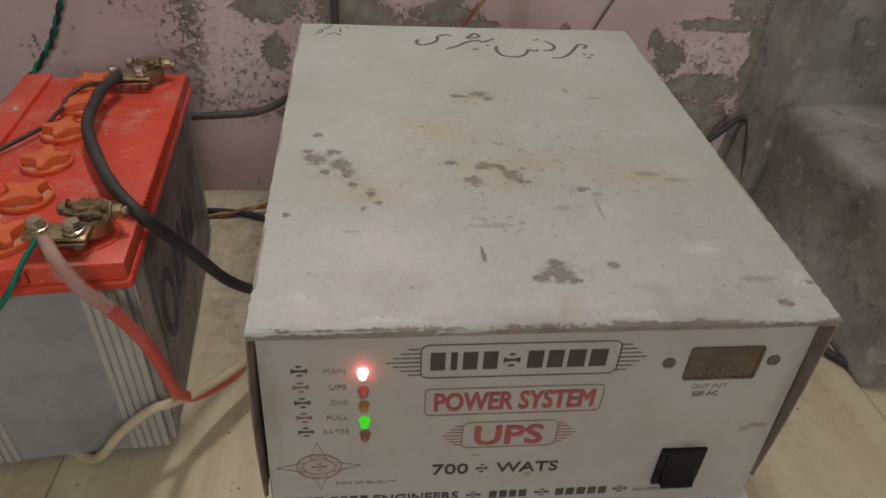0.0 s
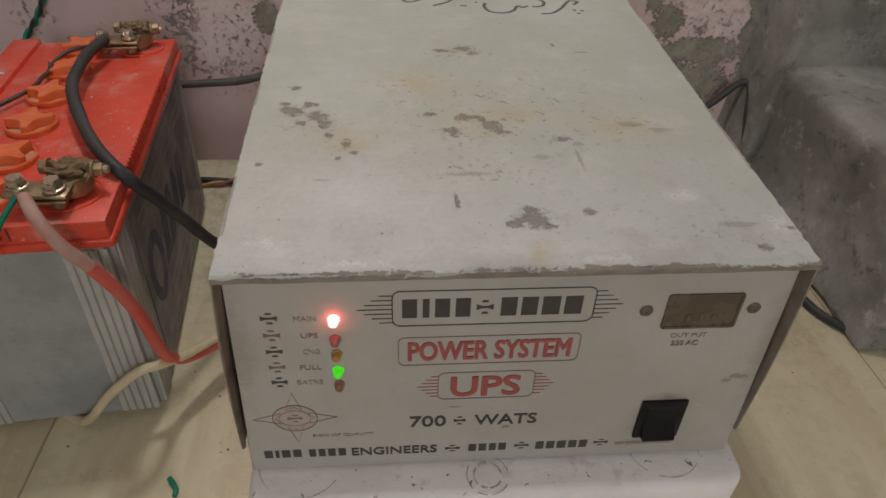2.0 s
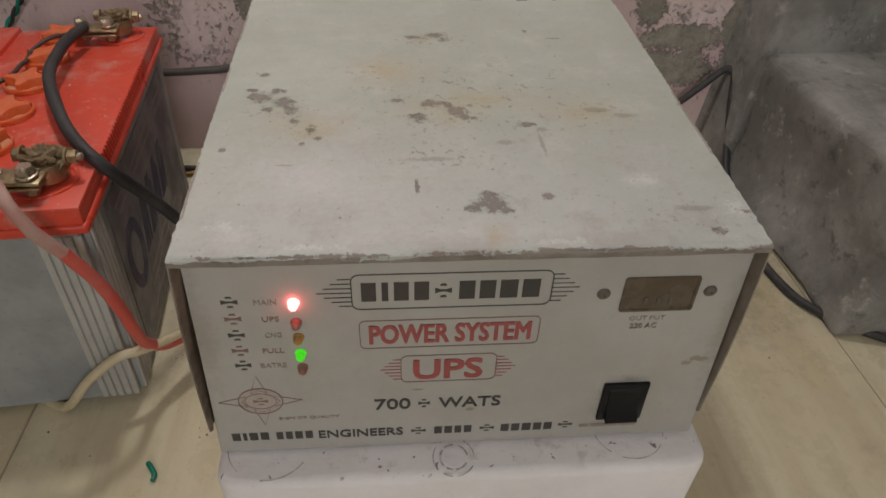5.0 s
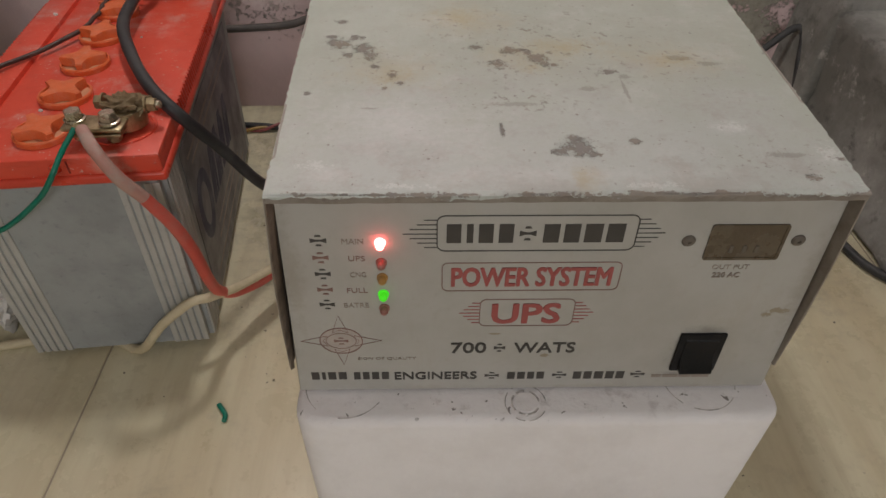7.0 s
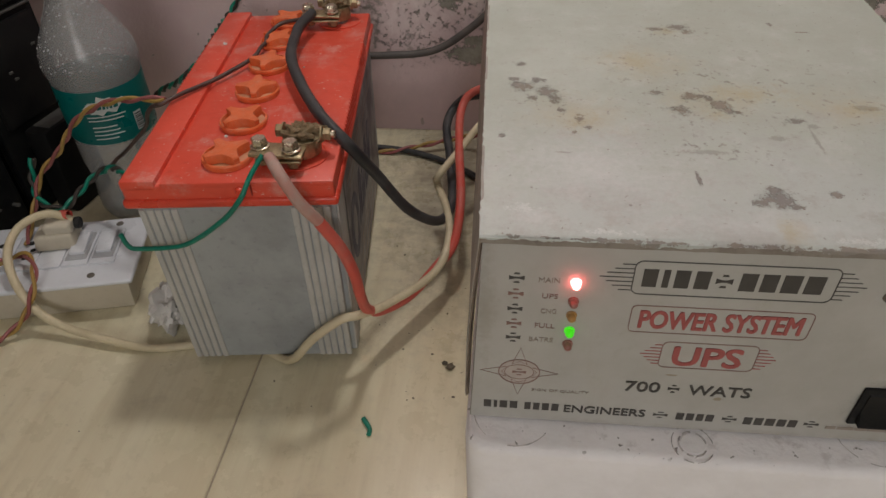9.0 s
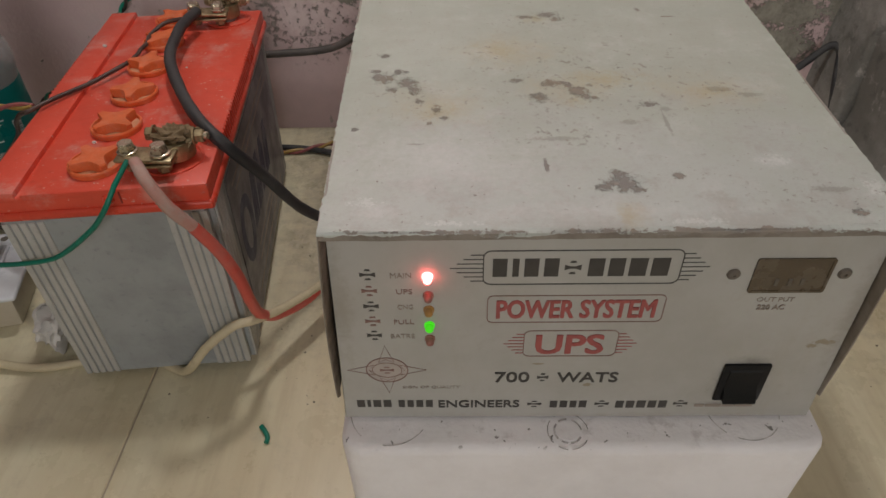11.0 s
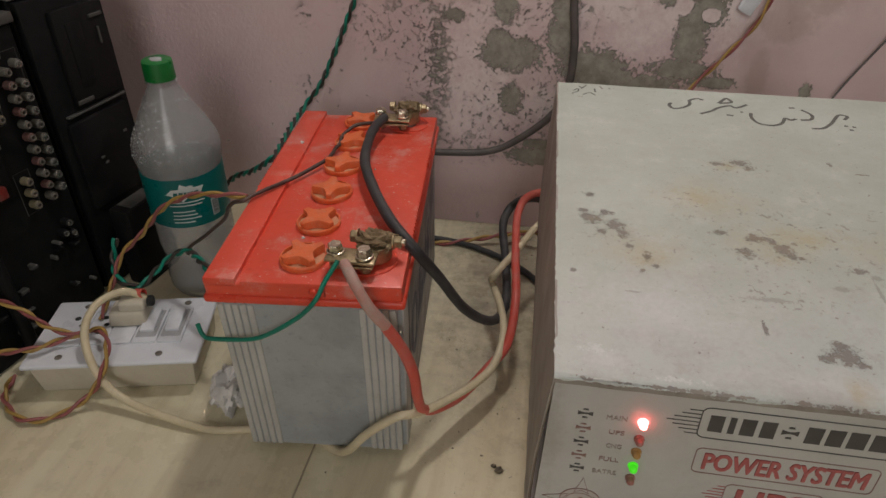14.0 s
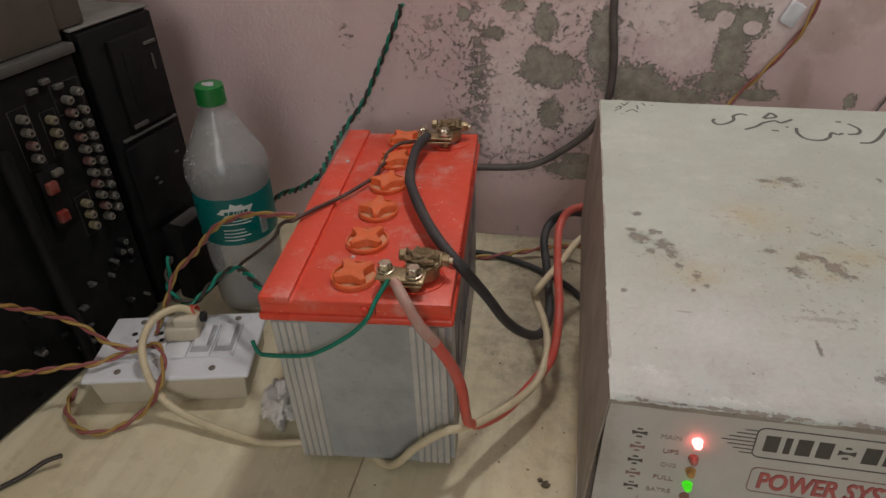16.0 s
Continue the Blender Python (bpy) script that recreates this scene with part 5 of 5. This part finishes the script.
cable("wall_cable", [(-0.10, 0.868, 0.62), (-0.096, 0.867, 0.45), (-0.094, 0.867, 0.349), (-0.088, 0.867, 0.292), (-0.09, 0.866, 0.238), (-0.106, 0.866, 0.196), (-0.143, 0.865, 0.16), (-0.191, 0.865, 0.131), (-0.258, 0.865, 0.123), (-0.34, 0.866, 0.12)], 0.0052, GREYPVC, "thick grey-black cable bending down the pink wall", "cable")
twisted("twisted_wire_pair", [(0.150, 0.862, 0.42), (0.139, 0.864, 0.357), (0.127, 0.864, 0.323), (0.096, 0.864, 0.278), (0.068, 0.860, 0.243), (0.03, 0.80, 0.20), (0.02, 0.70, 0.19)], 0.0017, 0.07, (PINKPVC, YELLOWPVC), "pink and yellow wires coming off the wall behind the metal case")
cable("thin_wall_wire", [(0.33, 0.868, 0.40), (0.284, 0.868, 0.315), (0.244, 0.866, 0.238), (0.22, 0.84, 0.19)], 0.0014, GREYPVC, "thin grey wire on the pink wall", "wire")
cable("floor_lead", [(0.30, 0.80, 0.02), (0.37, 0.845, 0.04), (0.415, 0.85, 0.072), (0.45, 0.85, 0.104), (0.478, 0.85, 0.13), (0.487, 0.838, 0.128), (0.482, 0.815, 0.10), (0.480, 0.790, 0.055), (0.472, 0.75, 0.022), (0.464, 0.683, 0.008), (0.452, 0.60, 0.006), (0.452, 0.55, 0.006), (0.468, 0.50, 0.006), (0.52, 0.452, 0.006), (0.60, 0.41, 0.006)], 0.0050, RUBBER, "black cable curving along the foot of the ledge", "cable")
twisted("loose_wire_pair", [(-0.36, 0.80, 0.004), (-0.26, 0.80, 0.004), (-0.20, 0.81, 0.012), (-0.15, 0.82, 0.02), (-0.10, 0.80, 0.04), (-0.06, 0.74, 0.09)], 0.0022, 0.06, (PINKPVC, YELLOWPVC), "pink and yellow wires lying behind the battery")
cable("floor_lead", [(-0.38, 0.81, 0.005), (-0.26, 0.81, 0.005), (-0.19, 0.79, 0.005), (-0.13, 0.75, 0.005), (-0.09, 0.70, 0.005)], 0.0042, RUBBER, "black cable on the floor behind the battery", "cable")


def wall_clip():
    bm = box(0.108, 0.862, 0.338, 0.126, 0.872, 0.366, 0.002)
    bm.transform(Matrix.Translation((0.117, 0.867, 0.352)) @ pose(0, 0, 0, 0, 24, 0) @ Matrix.Translation((-0.117, -0.867, -0.352)))
    bmesh.ops.subdivide_edges(bm, edges=[e for e in bm.edges if e.calc_length() > 0.006], cuts=3, use_grid_fill=True)
    for v in bm.verts:
        v.co += Vector((0.0016 * noise.noise(v.co * 160), -0.004 * abs(noise.noise(v.co * 90)), 0.0016 * noise.noise(v.co * 140 + Vector((4, 0, 0)))))
    return solo("wall_clip", bm, WHITEPLASTIC, "small white plastic wire clip on the pink wall", "wire clip")


wall_clip()


# ---- switchboard ----
def switchboard():
    m = Matrix.Translation((-0.579, 0.4975, 0)) @ pose(0, 0, 0, 0, 0, 13.0)
    ob = thing("extension_switchboard", m, "white plastic extension switchboard lying on the floor", "switchboard")
    w, d, h = 0.0965, 0.058, 0.046
    bm = box(-w + 0.006, -d + 0.005, 0.0, w - 0.006, d - 0.005, h - 0.004, 0.003)
    for v in bm.verts:
        if v.co.z < 0.02:
            v.co.x *= 0.955
            v.co.y *= 0.93
    part("back_box", bm, BOXPLASTIC, ob, "yellowed plastic box")
    plate = part("face_plate", box(-w, -d, h - 0.006, w, d, h, 0.003, 3), WHITEPLASTIC, ob, "white face plate")
    # five modules in one row
    x0, step = -0.070, 0.0285
    for k in range(5):
        a = x0 + k * step
        mod = part("module", box(a + 0.0006, -0.026, h - 0.001, a + step - 0.0006, 0.034, h + 0.0028, 0.0008), WHITEPLASTIC, plate)
        if k < 2:
            for dx, dy, r in ((0.5, 0.020, 0.0036), (0.5, -0.006, 0.0034), (0.5, 0.007, 0.0030)):
                part("pin_hole", disc(r, 0.0006, Matrix.Translation((a + step * dx + (0.005 if dy == 0.007 else -0.004 * (k == 0)), dy, h + 0.0026)), 14), HOLE, mod)
        elif k >= 3:
            part("rocker_recess", box(a + 0.003, -0.018, h + 0.002, a + step - 0.003, 0.030, h + 0.0036, 0.0006), GREYPLASTIC, mod)
            rock = box(a + 0.006, -0.010, h + 0.003, a + step - 0.006, 0.026, h + 0.0085, 0.0012)
            for v in rock.verts:
                if v.co.z > h + 0.005:
                    v.co.z += 0.07 * (v.co.y - 0.008)
            part("rocker", rock, WHITEPLASTIC, mod, "white rocker switch")
    for x, y in ((-0.058, -0.044), (0.052, -0.044), (-0.058, 0.046), (0.062, 0.046)):
        part("screw", lathe([(0.0040, 0), (0.0040, 0.0008), (0.0028, 0.0015), (0, 0.0015)], 14, None, Matrix.Translation((x, y, h))), SCREW, plate, "steel screw")
    return ob


switchboard()


def plug():
    m = Matrix.Translation((-0.576, 0.516, 0.0490)) @ pose(0, 0, 0, 0, 0, 13.0)
    ob = thing("mains_plug", m, "yellowed cream mains plug pushed into the switchboard", "plug")
    bm = box(-0.024, -0.017, 0.0, 0.020, 0.015, 0.020, 0.004, 3)
    for v in bm.verts:
        v.co.y *= 1 - 0.18 * v.co.z / 0.02
        v.co.x *= 1 - 0.10 * v.co.z / 0.02
    part("plug_body", bm, BOXPLASTIC, ob)
    part("plug_grip", box(-0.010, -0.012, 0.017, 0.020, 0.010, 0.031, 0.004, 3), BOXPLASTIC, ob)
    part("red_sleeve", lathe([(0.0050, -0.006), (0.0056, -0.005), (0.0056, 0.005), (0.0050, 0.006)], 16, None, Matrix.Translation((0.013, 0.004, 0.0335)) @ pose(0, 0, 0, 20, 80, 0)), REDPVC, ob, "red tape sleeve")
    part("plug_end", disc(0.0065, 0.006, Matrix.Translation((0.020, 0.004, 0.022)) @ pose(0, 0, 0, 0, 90, 0)), HOLE, ob)
    return ob


plug()


# ---- bottle ----
def bottle():
    m = Matrix.Translation((-0.563, 0.662, 0)) @ pose(0, 0, 0, 1.0, 2.0, -20)
    ob = thing("drink_bottle", m, "clear plastic drink bottle with teal wrapper, green cap and condensation", "bottle")
    UP = 0.022
    prof = [(0, 0.006), (0.020, 0.004), (0.034, 0.0), (0.043, 0.004), (0.0475, 0.014), (0.048, 0.03), (0.0455, 0.045), (0.0460, 0.062), (0.0485, 0.082), (0.0488, 0.098), (0.0488, 0.187), (0.0508, 0.196), (0.0520, 0.206), (0.0515, 0.215),
            (0.0490, 0.225), (0.0440, 0.236), (0.0375, 0.248), (0.0305, 0.261), (0.0240, 0.274), (0.0185, 0.284), (0.0150, 0.291), (0.0150, 0.300)]
    skin = [(r, z) for r, z in prof] + [(max(r - 0.0008, 0), z + 0.0003) for r, z in prof[::-1]]
    part("bottle_shell", lathe(skin, 48), BOTTLE, ob, "misted clear plastic")
    part("cap", lathe([(0, 0.3180), (0.0150, 0.3180), (0.0164, 0.3172), (0.0170, 0.314), (0.0172, 0.2965), (0.0172, 0.2960), (0.0150, 0.2960)], 40), CAPGREEN, ob, "green screw cap")
    part("cap_mark", crumple((0, 0, 0.3181), (0.0065, 0.0050, 0.0003), 5.0, 0.7), GREYPLASTIC, ob)
    part("neck_ring", lathe([(0.0150, 0.2925), (0.0180, 0.2927), (0.0180, 0.2945), (0.0150, 0.2947)], 32), BOTTLE, ob)
    wrap = part("wrapper", lathe([(0.0494, 0.099 + UP), (0.0496, 0.100 + UP), (0.0496, 0.1650 + UP), (0.0494, 0.166 + UP)], 64), TEAL, ob, "teal printed wrapper")

    def bent(bm, lift=0.0004):
        """Wraps a flat print round the bottle; x runs along the girth from the middle of the side that faces out."""
        bmesh.ops.triangulate(bm, faces=bm.faces[:])
        for _ in range(2):
            bmesh.ops.subdivide_edges(bm, edges=[e for e in bm.edges if e.calc_length() > 0.008], cuts=1)
        for v in bm.verts:
            a = v.co.x / 0.0496 - math.pi / 2 + radians(FACING)
            r = 0.0496 + lift - v.co.y
            v.co = (r * math.cos(a), r * math.sin(a), v.co.z)
        return bm
    FACING = 50.0
    star = []
    for i in range(18):
        a = 2 * math.pi * i / 18
        r = (1.0 if i % 2 else 0.70) * (1 + 0.15 * math.sin(i * 1.7))
        star.append((-0.001 + 0.0215 * r * math.cos(a), 0.1480 + UP + 0.0115 * r * math.sin(a) + 0.0015 * math.cos(a)))
    part("logo_patch", bent(poly(star)), WRAPWHITE, wrap, "white star-shaped logo patch")
    for bm in blocks(-0.0150, 0.1445 + UP, 0.0135, 0.1495 + UP, (5, 5, 3, 2, 3, 5), 0.001, 0.0013):
        part("logo_bar", bent(bm, 0.0009), TEAL, wrap)
    for k, (z, a, b) in enumerate(((0.1345, -0.022, 0.020), (0.1300, -0.022, 0.016), (0.1215, -0.020, 0.006), (0.1165, -0.020, 0.008), (0.1115, -0.021, 0.012), (0.1065, -0.021, 0.004))):
        part("print_line", bent(poly([(a, z + UP), (b, z + UP), (b, z + UP + 0.0013), (a, z + UP + 0.0013)])), WRAPWHITE, wrap)
    part("code_patch", bent(poly([(0.0275, 0.1075 + UP), (0.0375, 0.1075 + UP), (0.0375, 0.1305 + UP), (0.0275, 0.1305 + UP)])), WRAPWHITE, wrap)
    for k in range(8):
        z = 0.1095 + UP + k * 0.0025
        part("code_bar", bent(poly([(0.0282, z), (0.0368, z), (0.0368, z + 0.0010 + 0.0006 * (k % 2)), (0.0282, z + 0.0010 + 0.0006 * (k % 2))]), 0.0009), BLACKINK, wrap)
    # beads of condensation inside the shoulder
    rng = random.Random(4)
    bm = bmesh.new()
    for _ in range(900):
        t = rng.random() ** 1.1
        z = 0.278 - 0.070 * t
        a = rng.uniform(0, 2 * math.pi)
        for (r0, z0), (r1, z1) in zip(prof, prof[1:]):
            if z0 <= z <= z1 and z1 > z0:
                r = r0 + (r1 - r0) * (z - z0) / (z1 - z0)
        s = 0.0003 + 0.0007 * rng.random() ** 3
        got = bmesh.ops.create_icosphere(bm, subdivisions=1, radius=s)
        bmesh.ops.translate(bm, vec=((r + 0.0001) * math.cos(a), (r + 0.0001) * math.sin(a), z), verts=got["verts"])
    tagged(part("water_beads", bm, DROPS, ob, "beads of condensed water"), kind="stuff")
    return ob


bottle()


# ---- stacked audio equipment ----
RACK = Matrix.Translation((-0.725, 0.390, 0)) @ pose(0, 0, 0, 0, 0, 80.0)


def audio_unit():
    ob = thing("audio_amplifier", RACK, "dusty black audio amplifier standing on its side, rear sockets outward", "amplifier")
    part("body", box(-0.20, 0.004, 0.0, 0.226, 0.34, 0.374, 0.004), AMPBLACK, ob)
    rear = part("rear_panel", box(-0.196, 0.0, 0.006, 0.222, 0.005, 0.364, 0.001, 1), AMPPANEL, ob, "black rear panel with rows of sockets")
    part("top_rim", box(-0.20, -0.005, 0.365, 0.226, 0.012, 0.377, 0.003), AMPEDGE, ob, "dusty grey rim")

    def jack(u, z, tone, bright):
        m = Matrix.Translation((u, 0, z)) @ pose(0, 0, 0, 90, 0, 0)
        j = part("socket", lathe([(0.0050, 0), (0.0050, 0.0095), (0.0045, 0.0102), (0.0036, 0.0102)], 16, None, m), tone, rear, "round phono socket")
        part("socket_sleeve", lathe([(0.0036, 0.0100), (0.0034, 0.0118), (0.0024, 0.0118), (0.0022, 0.0060), (0, 0.0060)], 14, None, m), STEEL if bright else SCREW, j)
    for k in range(10):
        jack(0.2085, 0.326 - 0.0160 * k - (0.006 if k else 0), JACKGREY, True)
    for k in range(11):
        jack(0.1930, 0.3210 - 0.0150 * k, JACKRED if k % 2 else JACKGREY, False)
    for z in (0.308, 0.293, 0.278):
        jack(0.1660, z, JACKYELLOW, False)
    for z in (0.201, 0.186, 0.171):
        jack(0.1700, z, JACKYELLOW, False)
    for k, z in enumerate((0.321, 0.306, 0.291, 0.276)):
        jack(0.1340, z, JACKRED if k == 2 else JACKGREY, k == 3)
    for u, z in ((0.199, 0.130), (0.201, 0.115), (0.190, 0.120)):
        jack(u, z, AMPBLACK, True)
    part("terminal_block", box(0.124, -0.006, 0.192, 0.152, 0.001, 0.262, 0.001), AMPBLACK, rear)
    for z in (0.241, 0.205):
        part("speaker_clip", box(0.127, -0.013, z - 0.007, 0.140, -0.005, z + 0.007, 0.002), CLIPRED, rear, "red speaker terminal")
    part("speaker_clip", box(0.140, -0.012, 0.250, 0.153, -0.005, 0.258, 0.002), JACKGREY, rear)
    for u0, u1, z0, z1 in ((0.180, 0.217, 0.306, 0.340), (0.157, 0.176, 0.268, 0.318), (0.123, 0.145, 0.264, 0.332), (0.160, 0.180, 0.160, 0.212)):
        part("panel_print", outline([(u0, z0), (u1, z0), (u1, z1), (u0, z1)], 0.0007), AMPEDGE, rear, smooth=False)
    part("cable_duct", tube([Vector((0.096, -0.010, z / 10)) for z in range(0, 4)], 0.0075, 12), AMPBLACK, ob, "upright black rubber tube")
    rng = random.Random(9)
    for k in range(26):
        u, z = rng.uniform(0.02, 0.215), rng.uniform(0.01, 0.125)
        part("fitting", box(u, -rng.uniform(0.004, 0.014), z, u + rng.uniform(0.004, 0.012), 0.001, z + rng.uniform(0.003, 0.006), 0.001, 1), rng.choice((AMPBLACK, AMPBLACK, AMPBLACK, AMPEDGE, AMPEDGE)), rear)
    for u, z in ((0.170, 0.345), (0.184, 0.335), (0.152, 0.340)):
        part("slide_switch", box(u, -0.006, z, u + 0.011, 0.001, z + 0.006, 0.001, 1), AMPEDGE, rear)
    return ob


def tape_deck():
    ob = thing("tape_deck", RACK, "dusty black audio deck standing upright against the pink wall", "tape deck")
    part("body", box(0.232, 0.008, 0.0, 0.354, 0.34, 0.384, 0.004), AMPBLACK, ob)
    front = part("front", box(0.235, -0.001, 0.004, 0.351, 0.010, 0.381, 0.002), AMPPANEL, ob)
    part("top_sheet", box(0.232, 0.004, 0.3835, 0.354, 0.34, 0.3865, 0.001, 1), DUSTTOP, ob, "thick grey dust on top")
    part("seam_strip", box(0.250, -0.006, 0.243, 0.346, 0.001, 0.2460, 0.0008, 1), AMPEDGE, front)
    part("deck_door", box(0.268, -0.008, 0.252, 0.342, 0.001, 0.364, 0.002), AMPBLACK, front)
    part("deck_window", box(0.282, -0.0095, 0.272, 0.304, -0.007, 0.348, 0.001), AMPPANEL, front)
    part("deck_label", box(0.268, -0.0095, 0.255, 0.292, -0.007, 0.260, 0.0005, 1), AMPEDGE, front)
    part("button", box(0.318, -0.0105, 0.346, 0.338, -0.007, 0.350, 0.0006, 1), AMPEDGE, front)
    part("button", box(0.326, -0.0105, 0.314, 0.3285, -0.007, 0.334, 0.0006, 1), AMPEDGE, front)
    part("lower_cover", box(0.246, -0.007, 0.120, 0.342, 0.001, 0.236, 0.003), AMPBLACK, front)
    for u, z in ((0.276, 0.180), (0.280, 0.171), (0.322, 0.198)):
        part("button", box(u, -0.0085, z, u + 0.006, -0.006, z + 0.003, 0.0005, 1), AMPEDGE, front)
    return ob


def small_box():
    ob = thing("adapter_box", RACK, "small glossy black adapter box beside the bottle", "adapter")
    part("body", box(0.255, -0.044, 0.0, 0.325, -0.012, 0.118, 0.004), AMPBLACK, ob)
    part("shiny_label", box(0.268, -0.040, 0.1175, 0.316, -0.016, 0.1190, 0.0005, 1), AMPEDGE, ob, "shiny grey film")
    return ob


def top_box():
    ob = thing("wooden_cabinet", RACK, "dark brown laminate cabinet stacked on the amplifier", "cabinet")
    part("carcass", box(-0.22, 0.006, 0.3775, 0.222, 0.34, 0.62, 0.003), WOOD, ob)
    part("side_strip", box(0.2225, 0.010, 0.3875, 0.262, 0.33, 0.62, 0.003), WOOD, ob)
    return ob


audio_unit()
tape_deck()
small_box()
top_box()

# ---- small things on the floor ----
solo("plastic_film", crumple((-0.430, 0.452, 0.022), (0.019, 0.028, 0.024), 2.0, 0.35, 4, 1.8), TISSUE, "crumpled white plastic film beside the battery", "plastic film")
cable("wire_offcut", [(-0.203, 0.339, 0.0025), (-0.199, 0.334, 0.003), (-0.195, 0.328, 0.0025), (-0.195, 0.322, 0.0025)], 0.0022, GREENPVC, "short green wire offcut on the floor", "wire offcut")
cable("wire_offcut", [(-0.640, 0.346, 0.012), (-0.655, 0.336, 0.010), (-0.672, 0.318, 0.004), (-0.700, 0.285, 0.003), (-0.72, 0.25, 0.003)], 0.0026, DARKPVC, "bent black wire end on the floor", "wire offcut")
solo("rubber_scrap", crumple((-0.768, 0.372, 0.008), (0.030, 0.014, 0.009), 7.0, 0.4, 3, 2.0), GREYPVC, "grey rubber scrap on the floor", "scrap")
for bx, by, br in ((-0.066, 0.088, 0.0022), (-0.010, -0.128, 0.0018), (0.030, 0.030, 0.0012)):
    c = BATTERY @ Vector((bx, by, LIDTOP + br * 0.4 + (0.0024 if bx < -0.058 else 0.0108 if by < -0.1 else 0.0)))
    solo("crumb", crumple(c, (br, br * 0.8, br * 0.7), bx * 70, 0.5, 2, 2.0), TISSUE, "pale plaster crumb lying on the battery lid", "crumb")
for gx, gy, gr in ((-0.128, 0.407, 0.0042), (-0.134, 0.412, 0.003), (0.245, 0.345, 0.0035)):
    solo("grit_lump", crumple((gx, gy, gr * 0.5), (gr, gr * 0.8, gr * 0.6), gx * 90, 0.5, 2, 2.0), DIRT, "small dark lump of grit on the floor", "grit")


def floor_specks():
    rng = random.Random(11)
    bm = bmesh.new()
    for _ in range(90):
        zone = rng.random()
        if zone < 0.72:
            x, y = rng.uniform(-0.21, -0.11), rng.uniform(0.36, 0.86)
        elif zone < 0.85:
            x, y = rng.uniform(-0.6, -0.11), rng.uniform(0.16, 0.40)
        else:
            x, y = rng.uniform(0.21, 0.46), rng.uniform(0.2, 0.8)
        s = rng.choice((0.0004, 0.0005, 0.0007, 0.0012))
        got = bmesh.ops.create_icosphere(bm, subdivisions=1, radius=s)
        bmesh.ops.scale(bm, vec=(rng.uniform(0.7, 1.8), 1, 0.5), verts=got["verts"])
        bmesh.ops.translate(bm, vec=(x, y, s * 0.3), verts=got["verts"])
    return tagged(solo("floor_specks", bm, DIRT, "scattered dark specks of dirt on the floor", "dirt"), kind="stuff")


floor_specks()
